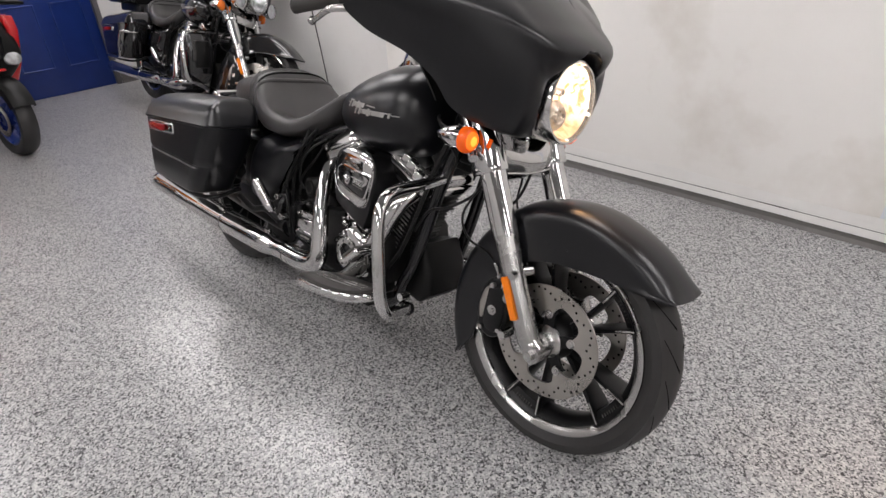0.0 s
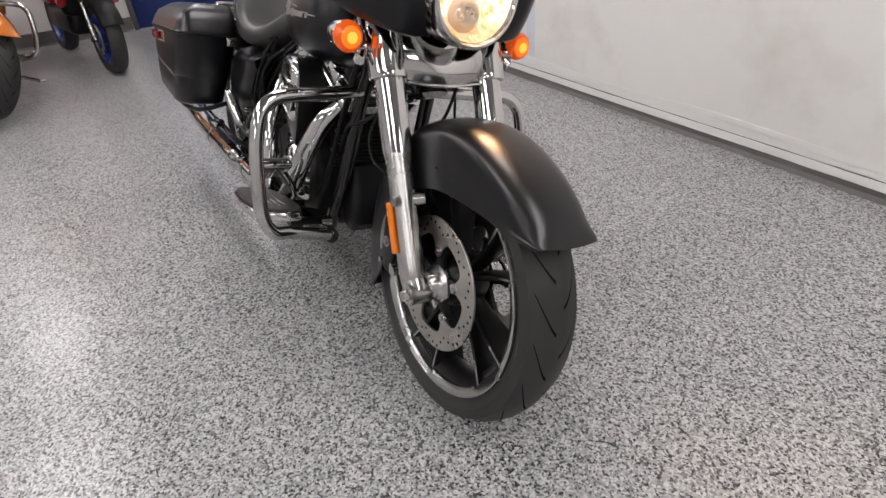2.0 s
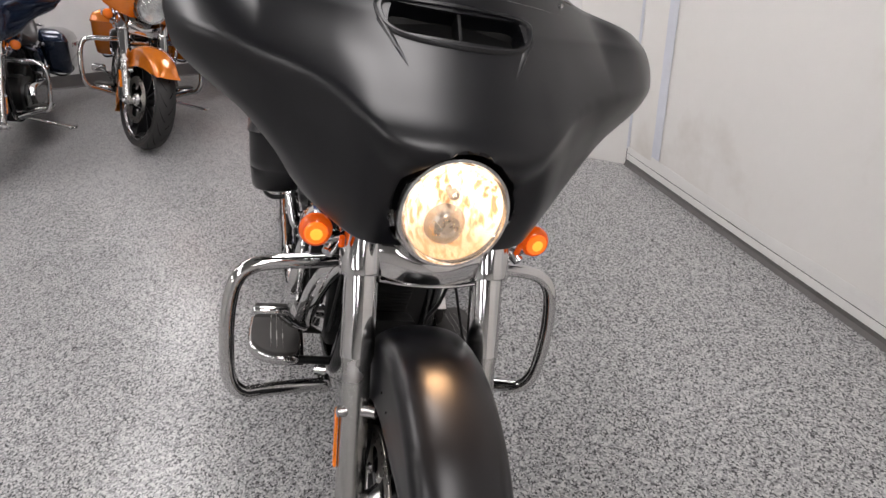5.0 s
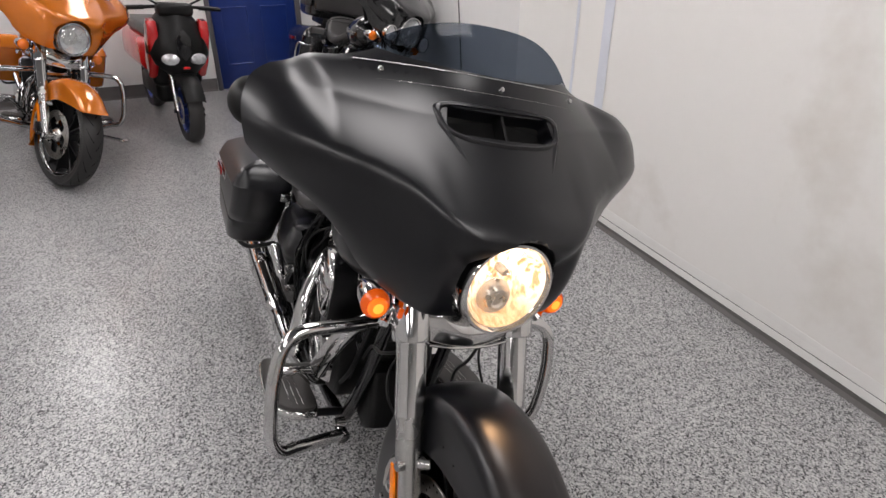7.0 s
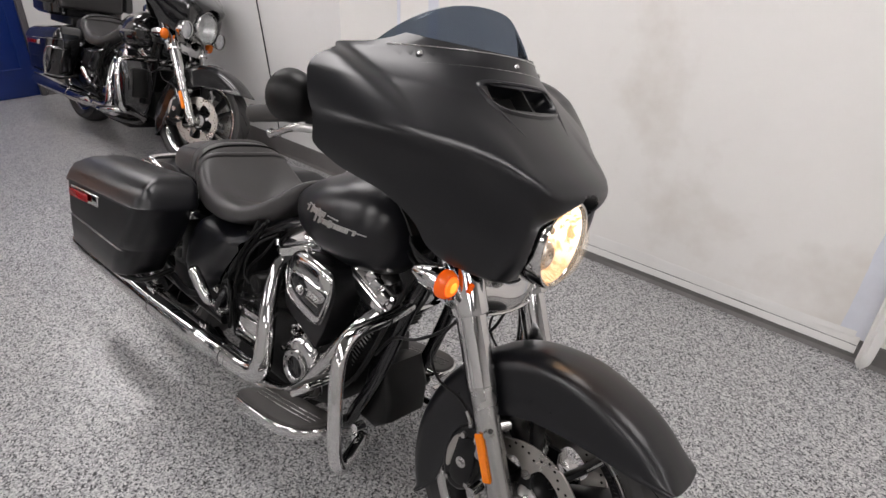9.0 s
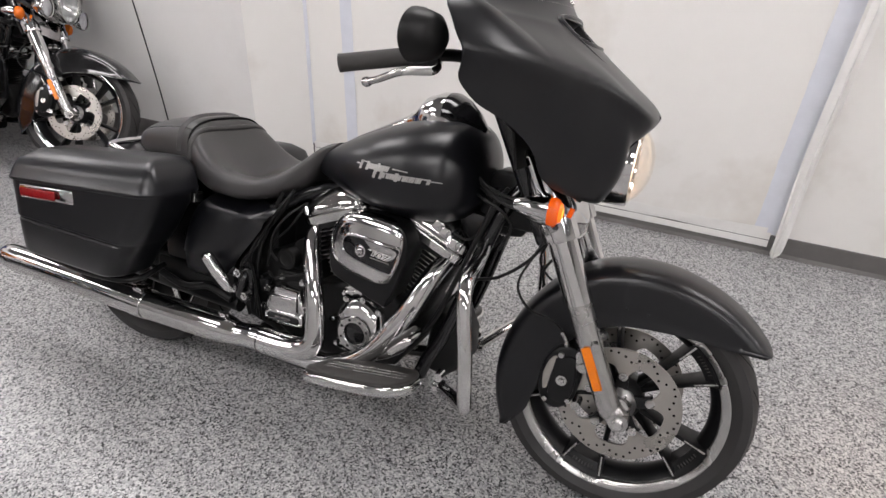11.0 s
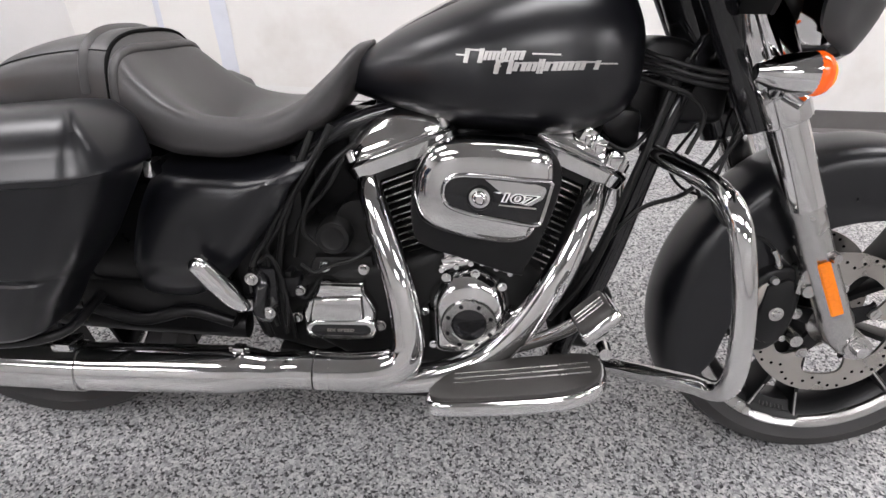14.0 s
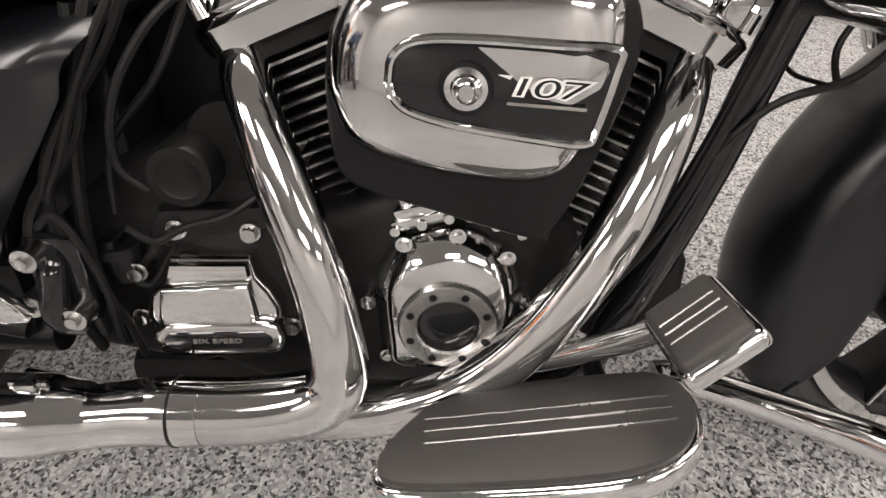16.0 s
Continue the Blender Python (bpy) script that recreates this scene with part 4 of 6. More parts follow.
TT = [0.792, 0.822, 0.860, 0.900, 0.937, 0.963, 0.969, 0.948, 0.903, 0.855]
TB = [0.755, 0.744, 0.728, 0.708, 0.693, 0.688, 0.697, 0.719, 0.755, 0.795]
TW = [0.030, 0.070, 0.118, 0.170, 0.202, 0.212, 0.204, 0.176, 0.120, 0.050]


def tank_y(x, z):
    t, b, w_ = curve(TX, TT, x), curve(TX, TB, x), curve(TX, TW, x)
    zc = b + 0.42 * (t - b)
    sn = min(1.0, abs((z - zc) / ((t - zc) if z > zc else (zc - b)))) ** 1.25
    return w_ * math.sqrt(1 - sn * sn) ** 0.86


def tank(root, paint, script=True):
    rings = []
    for x in np.concatenate([np.linspace(TX[0], TX[0] + 0.04, 5), np.linspace(0.73, 1.12, 26), np.linspace(1.13, TX[-1], 8)]):
        t, b, w_ = curve(TX, TT, x), curve(TX, TB, x), curve(TX, TW, x)
        zc, ring = b + 0.42 * (t - b), []
        for k in range(40):
            a = 2 * math.pi * k / 40
            c_, s_ = math.cos(a), math.sin(a)
            hz = (t - zc) if s_ > 0 else (zc - b)
            ring.append(Vector((x, w_ * math.copysign(abs(c_) ** 0.86, c_), zc + hz * math.copysign(abs(s_) ** 0.80, s_))))
        rings.append(ring)
    tk = part("fuel_tank", loft(rings), paint, root, "")
    # dash strip along the crest
    rings = []
    for x, z, w_, h_ in ((0.70, 0.818, 0.020, 0.010), (0.76, 0.864, 0.026, 0.014), (0.84, 0.908, 0.032, 0.016), (0.92, 0.950, 0.040, 0.018), (0.955, 0.974, 0.050, 0.022), (0.970, 0.996, 0.064, 0.036), (0.985, 1.012, 0.074, 0.050), (1.02, 1.026, 0.082, 0.062), (1.055, 1.027, 0.082, 0.070), (1.085, 1.013, 0.076, 0.072), (1.115, 0.987, 0.064, 0.066), (1.145, 0.946, 0.048, 0.055), (1.165, 0.905, 0.03, 0.04)):
        rings.append([Vector((x, w_ * math.cos(a), z - h_ + h_ * max(0, math.sin(a)) ** 0.7 - (0.03 if math.sin(a) < -0.01 else 0))) for a in np.linspace(0, 2 * math.pi, 24, endpoint=False)])
    con = part("dash_console", loft(rings), CHROME, tk, "chrome tank console")
    part("console_gasket", sweep([(0.70, -0.03, 0.812), (0.80, -0.042, 0.876), (0.92, -0.062, 0.925), (1.0, -0.092, 0.943), (1.07, -0.094, 0.946), (1.13, -0.070, 0.925)], 0.004, 8), BLACKMETAL, con)
    face = []
    for x, z, w_, h_ in ((1.040, 1.0285, 0.0832, 0.0665), (1.055, 1.0285, 0.0832, 0.0705), (1.085, 1.0145, 0.0772, 0.0725), (1.115, 0.9885, 0.0652, 0.0665), (1.146, 0.9475, 0.0492, 0.0555)):
        face.append([Vector((x + 0.001, w_ * math.cos(a), z - h_ + h_ * max(0, math.sin(a)) ** 0.7)) for a in np.linspace(0.05, math.pi - 0.05, 15)])
    part("console_face", solid(loft(face, closed=False), 0.0012), GLOSSBLACK, con, "gloss black switch panel")
    if script:
        # plain bars in place of the maker's script
        for s in (-1, 1):
            def bar(x0, x1, z, h_, slant=0.0):
                n = max(2, int((x1 - x0) / 0.02))
                return loft([[Vector((x + q * slant, s * (tank_y(x, z + q * h_) + o), z + q * h_)) for q, o in ((-0.5, 0.0), (0.5, 0.0), (0.5, 0.0028), (-0.5, 0.0028))] for x in np.linspace(x0, x1, n)])
            row = lambda x, k: 0.8300 - 0.0160 * k + 0.049 * (x - 0.87)
            for x0, x1, k in ((0.869, 0.886, 0), (0.983, 1.025, 0), (0.928, 0.938, 1), (1.086, 1.113, 1)):
                part("badge_bar", bar(x0, x1, row((x0 + x1) / 2, k) + 0.001, 0.0022), SCRIPT, tk)
            for k, start, widths in ((0, 0.882, (0.030, 0.0125, 0.0120, 0.0075, 0.0140, 0.0150)), (1, 0.9285, (0.028, 0.0200, 0.0155, 0.0105, 0.0200, 0.0155, 0.0175, 0.0300))):
                x = start
                for i, w_ in enumerate(widths):
                    h_ = 0.0205 if i == 0 or w_ < 0.011 else 0.0130
                    post = min(0.0072, w_ * 0.40)
                    for x0 in (x, x + w_ - post - 0.0012):
                        part("badge_bar", bar(x0, x0 + post, row(x0, k), h_, 0.004), SCRIPT, tk)
                    part("badge_bar", bar(x + 0.001, x + w_ - 0.002, row(x, k) + (0.0088 if i == 0 else 0.0052), 0.0024), SCRIPT, tk)
                    x += w_
    return tk


SX = [0.020, 0.045, 0.09, 0.16, 0.24, 0.295, 0.325, 0.36, 0.41, 0.47, 0.54, 0.60, 0.65, 0.69, 0.715]
ST = [0.740, 0.776, 0.806, 0.830, 0.846, 0.852, 0.846, 0.818, 0.782, 0.756, 0.744, 0.762, 0.800, 0.836, 0.842]
SB = [0.725, 0.712, 0.700, 0.694, 0.690, 0.676, 0.662, 0.650, 0.640, 0.640, 0.652, 0.672, 0.706, 0.760, 0.815]
SW = [0.050, 0.100, 0.128, 0.142, 0.152, 0.166, 0.180, 0.192, 0.198, 0.198, 0.188, 0.166, 0.126, 0.076, 0.030]


def seat(root):
    def section(x):
        t, b, w_ = curve(SX, ST, x), curve(SX, SB, x), curve(SX, SW, x)
        dish = curve([0.3, 0.345, 0.42, 0.50, 0.58, 0.66, 0.70], [0.0, 0.060, 0.078, 0.052, 0.026, 0.006, 0.0], x)
        ring = []
        for k in range(44):
            a = 2 * math.pi * k / 44
            c_, s_ = math.cos(a), math.sin(a)
            y = w_ * math.copysign(abs(c_) ** 0.72, c_)
            if s_ >= 0:
                z = b + (t - b) * (0.40 + 0.60 * s_ ** 0.62) - dish * (1 - (abs(y) / w_) ** 2.2) * s_ ** 0.3 * 0.9
                z -= 0.020 * math.exp(-((x - 0.425) / 0.030) ** 2 - (y / 0.075) ** 2)           # scoop where the back of the bucket meets its floor
            else:
                z = b + (t - b) * (0.40 - 0.40 * abs(s_) ** 0.7)
            ring.append(Vector((x, y, z)))
        return ring
    st = part("seat", loft([section(x) for x in np.concatenate([np.linspace(0.020, 0.06, 6), np.linspace(0.075, 0.68, 56), np.linspace(0.69, 0.715, 5)])]), LEATHER, root, "black vinyl two-up seat with stitched seams")
    # raised rim of the rider's bucket and the seams
    part("seat_step", sweep([p - Vector((0, 0, 0.004)) for p in section(0.318)[0:23:2]], 0.0085, 10), LEATHER, st)
    # near-black cord on the seat imitates the shade between the pads
    part("seat_gap", sweep([p + Vector((0, 0, 0.0005)) for p in section(0.304)[0:23:2]], 0.0035, 8), SHADEBLACK, st, "dark cord painted in as the shaded gap between the two pads")
    for s in (1, -1):
        seam = [section(x)[4 if s > 0 else 18] + Vector((0, 0, 0.0008)) for x in np.linspace(0.05, 0.30, 10)]
        part("seam", sweep(seam, 0.0015, 6, 3), BLACKMETAL, st)
    # passenger strap
    part("strap", sweep([p - Vector((0, 0, 0.001)) for p in section(0.262)[0:23:2]], 0.012, 10, 4, 0.30), LEATHER, st, "black seat strap")
    return st


def saddlebag(root, s, paint):
    def ring(z, x0, x1, y0, y1, r, n=6):
        pts = []
        for cx, cy, a0 in ((x1 - r, y1 - r, 0), (x0 + r, y1 - r, 90), (x0 + r, y0 + r, 180), (x1 - r, y0 + r, 270)):
            for k in range(n + 1):
                a = radians(a0 + 90 * k / n)
                pts.append((cx + r * math.cos(a), cy + r * math.sin(a)))
        return [Vector((x, s * y, z(x) if callable(z) else z)) for x, y in pts]
    seam = lambda x: 0.608 + (x + 0.24) * 0.088
    rows = [(0.385, -0.150, 0.195, 0.215, 0.355, 0.045), (0.390, -0.165, 0.215, 0.203, 0.372, 0.052), (0.40, -0.168, 0.225, 0.200, 0.381, 0.055), (0.46, -0.172, 0.258, 0.195, 0.388, 0.058),
            (0.496, -0.175, 0.286, 0.192, 0.390, 0.058), (0.500, -0.176, 0.289, 0.192, 0.386, 0.058), (0.506, -0.176, 0.294, 0.192, 0.386, 0.058), (0.510, -0.177, 0.297, 0.191, 0.391, 0.058), (0.54, -0.178, 0.318, 0.19, 0.392, 0.058)]
    rings = [ring(*r) for r in rows] + [ring(lambda x: seam(x) - 0.012, -0.183, 0.376, 0.186, 0.394, 0.058), ring(lambda x: seam(x) - 0.002, -0.183, 0.379, 0.186, 0.394, 0.058)]
    bag = part("saddlebag", loft(rings), paint, root, "hard pannier case")
    lid = [ring(lambda x: seam(x), -0.190, 0.388, 0.182, 0.399, 0.060), ring(lambda x: seam(x) + 0.008, -0.191, 0.390, 0.181, 0.401, 0.060), ring(lambda x: seam(x) + 0.013, -0.188, 0.388, 0.183, 0.397, 0.058), ring(lambda x: seam(x) + 0.030 + 0.006 * min(1, (x + 0.28) / 0.5), -0.180, 0.380, 0.187, 0.389, 0.045),
           ring(lambda x: seam(x) + 0.055 + 0.012 * min(1, (x + 0.28) / 0.5), -0.165, 0.364, 0.192, 0.372, 0.028), ring(lambda x: seam(x) + 0.082 + 0.010 * min(1, (x + 0.28) / 0.5), -0.125, 0.330, 0.20, 0.325, 0.016), ring(lambda x: seam(x) + 0.088 + 0.010 * min(1, (x + 0.28) / 0.5), -0.09, 0.30, 0.22, 0.300, 0.020)]
    part("lid", loft(lid), paint, bag, "domed pannier lid")
    rf = box(-0.115, 0.105, 0, 0.010, -0.021, 0.021, 0.008, 3)
    part("reflector_frame", moved(rf, pose(0, s * 0.392 - 0.005, 0.600) @ pose(0, 0, 0, 0, -5, 0)), CHROME, bag, "chrome reflector surround")
    r2 = box(-0.098, 0.045, 0, 0.006, -0.013, 0.013, 0.005, 3)
    part("reflector", moved(r2, pose(0, s * 0.399 - (0.006 if s < 0 else 0.0) + s * 0.003, 0.600) @ pose(0, 0, 0, 0, -5, 0)), REFLRED, bag, "red side reflector")
    part("hinge", box(0.372, 0.388, s * 0.215 - 0.018, s * 0.215 + 0.018, 0.63, 0.66, 0.004), CHROME, bag)
    part("guard_rail", sweep([(0.24, s * 0.20, 0.40), (0.22, s * 0.30, 0.372), (0.10, s * 0.34, 0.368), (-0.15, s * 0.33, 0.368)], 0.009, 10), BLACKMETAL, bag)
    return bag


COVER_ROWS = ((0.383, 0.244, 0.345, 0.150), (0.388, 0.236, 0.356, 0.176), (0.400, 0.231, 0.376, 0.190), (0.430, 0.228, 0.410, 0.199), (0.452, 0.230, 0.430, 0.203), (0.460, 0.232, 0.436, 0.210),
              (0.480, 0.238, 0.452, 0.214), (0.520, 0.250, 0.482, 0.218), (0.560, 0.263, 0.512, 0.219), (0.595, 0.278, 0.535, 0.216), (0.612, 0.286, 0.546, 0.211), (0.624, 0.292, 0.555, 0.202),
              (0.632, 0.295, 0.562, 0.188), (0.642, 0.298, 0.570, 0.162), (0.652, 0.300, 0.578, 0.132), (0.660, 0.302, 0.584, 0.110))


def side_cover(root, s, paint):
    """A bowed side panel: a crease low down, a ledge on top that turns in under the seat, a fold running up to its front corner."""
    rings = []
    for z, xa, xb, d in COVER_ROWS:
        ring = []
        for k in range(25):
            u = k / 24
            x = xa + (xb - xa) * u
            y = d - 0.030 * abs(2 * u - 1) ** 5 - 0.010 * max(0.0, 0.3 - u)
            if z > 0.60:
                y += 0.055 * min(1.0, max(0.0, (u - 0.62) / 0.30)) * min(1.0, (z - 0.60) / 0.05)
            ring.append(Vector((x, s * y, z + 0.012 * max(0.0, u - 0.6) * (z > 0.6))))
        rings.append(ring)
    return part("side_cover", solid(loft(rings, closed=False), 0.004), paint, root, "matte side cover")


# ---- engine ----
def finned_cylinder(root, base, tilt):
    """A finned barrel with its head and chrome rocker cover, leaning by tilt degrees (back: minus)."""
    m = pose(*base, 0, tilt, 0)
    up = pose(*base, 0, tilt, 0) @ pose(0, 0, 0.045)
    cyl = part("cylinder", moved(box(-0.058, 0.058, -0.07, 0.07, 0.06, 0.34, 0.01), m), WRINKLE, root, "black finned engine cylinder")
    for i in range(18):
        z = 0.112 + i * 0.0131
        wx, wy = (0.078, 0.088) if i < 11 else (0.086, 0.098)
        part("fin", moved(box(-wx, wx, -wy, wy, z, z + 0.0048, 0.0022, 1), m), WRINKLE, cyl)
        part("fin_edge", moved(box(-wx + 0.004, wx - 0.004, -wy - 0.0016, -wy, z + 0.001, z + 0.0036), m), SATIN, cyl, "machined bright fin edge", smooth=False)
    def ring(z, wx, wy, dx=0.0, p=0.42):
        return [up @ Vector((dx + wx * math.copysign(abs(math.cos(a)) ** p, math.cos(a)), wy * math.copysign(abs(math.sin(a)) ** p, math.sin(a)), z)) for a in np.linspace(0, 2 * math.pi, 48, endpoint=False)]
    part("head_gasket", loft([ring(0.288, 0.104, 0.114), ring(0.300, 0.107, 0.117)]), WRINKLE, cyl)
    box_ = part("rocker_box", loft([ring(0.299, 0.106, 0.116), ring(0.304, 0.113, 0.124), ring(0.326, 0.116, 0.127), ring(0.331, 0.112, 0.124), ring(0.334, 0.106, 0.118)]), CHROME, cyl, "chrome rocker housing")
    cov = part("rocker_cover", loft([ring(0.333, 0.106, 0.117), ring(0.339, 0.110, 0.120), ring(0.352, 0.108, 0.116), ring(0.372, 0.094, 0.098, -0.004, 0.55), ring(0.390, 0.072, 0.074, -0.008, 0.7), ring(0.400, 0.045, 0.045, -0.010, 0.8), ring(0.403, 0.02, 0.02, -0.010, 1.0)]), CHROME, cyl, "domed chrome rocker cover")
    for x in (-0.088, 0.0, 0.088):
        for s in (-1, 1):
            part("bolt", moved(join(rod((x, s * 0.106, 0.336), (x, s * 0.106, 0.353), 0.0105, 0.0095, 14), rod((x, s * 0.106, 0.353), (x, s * 0.106, 0.358), 0.006, 0.0055, 6)), up), CHROME, cov)
    return cyl


def engine(root, detail=True):
    case = [(0.60, 0.30), (0.60, 0.40), (0.66, 0.45), (0.80, 0.47), (0.86, 0.50), (0.98, 0.50), (1.04, 0.45), (1.06, 0.36), (1.02, 0.28), (0.90, 0.24), (0.70, 0.245)]
    eng = part("crankcase", plate(case, -0.145, 0.16, 0.02, 0, 3), WRINKLE, root, "black wrinkle-finished crankcase")
    gear = [(0.50, 0.28), (0.47, 0.36), (0.50, 0.45), (0.58, 0.52), (0.70, 0.53), (0.76, 0.46), (0.76, 0.30), (0.62, 0.25)]
    part("gearbox", plate(gear, -0.125, 0.15, 0.02, 0, 3), WRINKLE, eng)
    finned_cylinder(root, (0.918, -0.01, 0.325), -22.5)
    finned_cylinder(root, (0.932, -0.01, 0.325), 22.5)
    part("carburettor", join(box(0.86, 1.0, -0.11, 0.06, 0.50, 0.67, 0.03, 3), rod((0.925, -0.14, 0.60), (0.925, -0.06, 0.60), 0.05)), BLACKMETAL, eng)
    # air cleaner
    back = [(0.806, 0.600), (0.814, 0.645), (0.845, 0.684), (0.90, 0.700), (0.99, 0.703), (1.032, 0.694), (1.053, 0.66), (1.050, 0.61), (1.026, 0.526), (1.006, 0.482), (0.995, 0.470), (0.90, 0.490), (0.825, 0.510), (0.808, 0.545)]
    ac = part("air_cleaner", plate(back, -0.186, -0.085, 0.012, 3, 3), BLACKMETAL, root, "black air cleaner base with a chrome cover")
    cover = [(0.806, 0.602), (0.815, 0.648), (0.845, 0.686), (0.90, 0.702), (0.985, 0.704), (1.030, 0.694), (1.043, 0.66), (1.040, 0.615), (1.020, 0.555), (1.002, 0.534), (0.96, 0.526), (0.87, 0.535), (0.822, 0.556)]
    rings = []
    cx, cz = 0.93, 0.615
    line = [(p.x, p.z) for p in smooth_line([(x, 0, z) for x, z in cover + cover[:1]], 5)[:-1]]
    for sc, y in ((0.99, -0.150), (1.0, -0.172), (0.992, -0.181), (0.972, -0.1885), (0.935, -0.1950), (0.86, -0.2010), (0.70, -0.2050), (0.5, -0.2065), (0.3, -0.207)):
        rings.append([Vector((cx + (x - cx) * sc, y, cz + (z - cz) * sc)) for x, z in line])
    cov = part("cover", loft(rings), CHROME, ac, "polished chrome air cleaner cover")
    slot = [(0.862, 0.612), (0.866, 0.632), (0.885, 0.645), (0.93, 0.648), (0.99, 0.647), (1.034, 0.645), (1.036, 0.628), (1.026, 0.585), (1.018, 0.572), (0.98, 0.574), (0.92, 0.580), (0.882, 0.588), (0.867, 0.598)]
    panel = plate(slot, -0.2085, -0.190, 0.003, 3)
    for v in panel.verts:      # wraps back round the cover's front edge
        v.co.y += 12 * max(0.0, v.co.x - 1.004) ** 2
    part("inset_panel", panel, GLOSSBLACK, cov, "gloss black inset panel")
    rim = smooth_line([(x, -0.2085 + 12 * max(0.0, x - 1.004) ** 2, z) for x, z in slot + slot[:1]], 3)
    part("inset_rim", sweep(rim, 0.0036, 8, 1), CHROME, cov)
    part("centre_bolt", lathe([(0.0, -0.2225), (0.006, -0.2225), (0.0075, -0.219), (0.011, -0.217), (0.0125, -0.212), (0.017, -0.211), (0.018, -0.2075)], (0.923, 0, 0.611), "y", 28), CHROME, cov)
    part("bolt_cup", lathe([(0.013, -0.2098), (0.021, -0.2098), (0.022, -0.208)], (0.923, 0, 0.611), "y", 28), BLACKMETAL, cov)
    if detail:
        mt = pose(0.982, -0.2098, 0.6145, 90, 1, 0) @ Matrix.Diagonal((2.15, 1, 1, 1))
        text("displacement_number", "107", 0.0200, mt, WHITEINK, cov, 0.0006, 0.0011, 0.16, 0.88)
        text("number_fill", "107", 0.0200, pose(0.982, -0.2105, 0.6145, 90, 1, 0) @ Matrix.Diagonal((2.15, 1, 1, 1)), GLOSSBLACK, cov, 0.0004, -0.00015, 0.16, 0.88)
        part("number_flag", plate([(0.947, 0.6235), (0.958, 0.6232), (0.956, 0.6205)], -0.2104, -0.2088, 0), WHITEINK, cov)
        part("emblem_bar", moved(box(-0.030, 0.030, 0, 0.001, -0.0012, 0.0012), pose(0.985, -0.2102, 0.6015, 0, 1, 0)), STEEL, cov, "small unreadable silver line", smooth=False)
    # cam cover
    c = (0.909, 0.362)
    body = [(0.838, 0.325), (0.834, 0.38), (0.838, 0.412), (0.862, 0.444), (0.89, 0.456), (0.916, 0.461), (0.942, 0.452), (0.970, 0.430), (0.984, 0.39), (0.982, 0.335), (0.968, 0.292), (0.852, 0.287)]
    rings = []
    line = [(p.x, p.z) for p in smooth_line([(x, 0, z) for x, z in body + body[:1]], 4)[:-1]]
    for sc, y in ((1.02, -0.13), (1.02, -0.150), (0.97, -0.158), (0.93, -0.165), (0.80, -0.178), (0.74, -0.181)):
        rings.append([Vector((c[0] + (x - c[0]) * sc, y, c[1] + (z - c[1]) * sc)) for x, z in line])
    cam_cover = part("cam_cover", loft(rings), CHROME, eng, "chrome cam cover")
    part("cover_ring", lathe([(0.0315, -0.176), (0.0315, -0.187), (0.034, -0.190), (0.049, -0.190), (0.0515, -0.187), (0.052, -0.172)], (c[0], 0, c[1]), "y", 48), SATIN, cam_cover, "satin ring with eight holes")
    # black discs laid on the ring imitate its eight shaded holes
    for i in range(8):
        a = 2 * math.pi * (i + 0.5) / 8
        p = Vector((c[0] + 0.0415 * math.cos(a), -0.1895, c[1] + 0.0415 * math.sin(a)))
        part("ring_hole", rod(p, p + Vector((0, -0.0009, 0)), 0.0042, 0.0042, 10), BLACKMETAL, cam_cover)
    part("cover_disc", lathe([(0.0, -0.1835), (0.028, -0.1835), (0.033, -0.181)], (c[0], 0, c[1]), "y", 36), GLOSSBLACK, cam_cover)
    for x, z in ((0.864, 0.448), (0.916, 0.458), (0.966, 0.434), (0.990, 0.380), (0.978, 0.350), (0.845, 0.308), (0.826, 0.378)):
        part("bolt", join(rod((x, -0.14, z), (x, -0.168, z), 0.0085, 0.0085, 14), rod((x, -0.168, z), (x, -0.172, z), 0.0055, 0.005, 6)), CHROME, cam_cover)
    for x, tl in ((0.878, -16), (0.957, 20)):
        tb = part("tappet_block", moved(join(box(-0.030, 0.030, -0.02, 0.03, -0.014, -0.002, 0.003), box(-0.024, 0.024, -0.018, 0.02, -0.004, 0.008, 0.003), box(-0.017, 0.017, -0.012, 0.02, 0.006, 0.022, 0.004)), pose(x, -0.142, 0.478, 0, tl, 0)), CHROME, eng, "chrome tappet block")
        for q in (-0.027, 0.0, 0.027):
            part("bolt", moved(rod((q, -0.016, -0.012), (q, -0.025, -0.012), 0.0055, 0.005, 10), pose(x, -0.142, 0.480, 0, tl, 0)), CHROME, tb)
    for x, z, tl in ((0.872, 0.52, -22), (0.965, 0.52, 22)):
        part("pushrod_tube", moved(rod((0, 0, 0), (0, 0.0, 0.11), 0.012), pose(x, -0.10, z, 0, tl, 0)), CHROME, eng)
    # transmission cover
    tc_ = [(0.634, 0.430), (0.714, 0.430), (0.716, 0.408), (0.728, 0.390), (0.737, 0.372), (0.735, 0.340), (0.718, 0.316), (0.700, 0.310), (0.618, 0.310), (0.602, 0.330), (0.597, 0.360), (0.606, 0.388), (0.622, 0.402)]
    trans = part("transmission_cover", join(plate(tc_, -0.172, -0.12, 0.010, 0, 3), plate([(0.622, 0.400), (0.712, 0.407), (0.716, 0.352), (0.610, 0.348)], -0.182, -0.16, 0.008, 0, 3), plate([(0.636, 0.426), (0.711, 0.427), (0.712, 0.412), (0.630, 0.409)], -0.178, -0.16, 0.005, 0, 2)), CHROME, eng, "chrome transmission end cover")
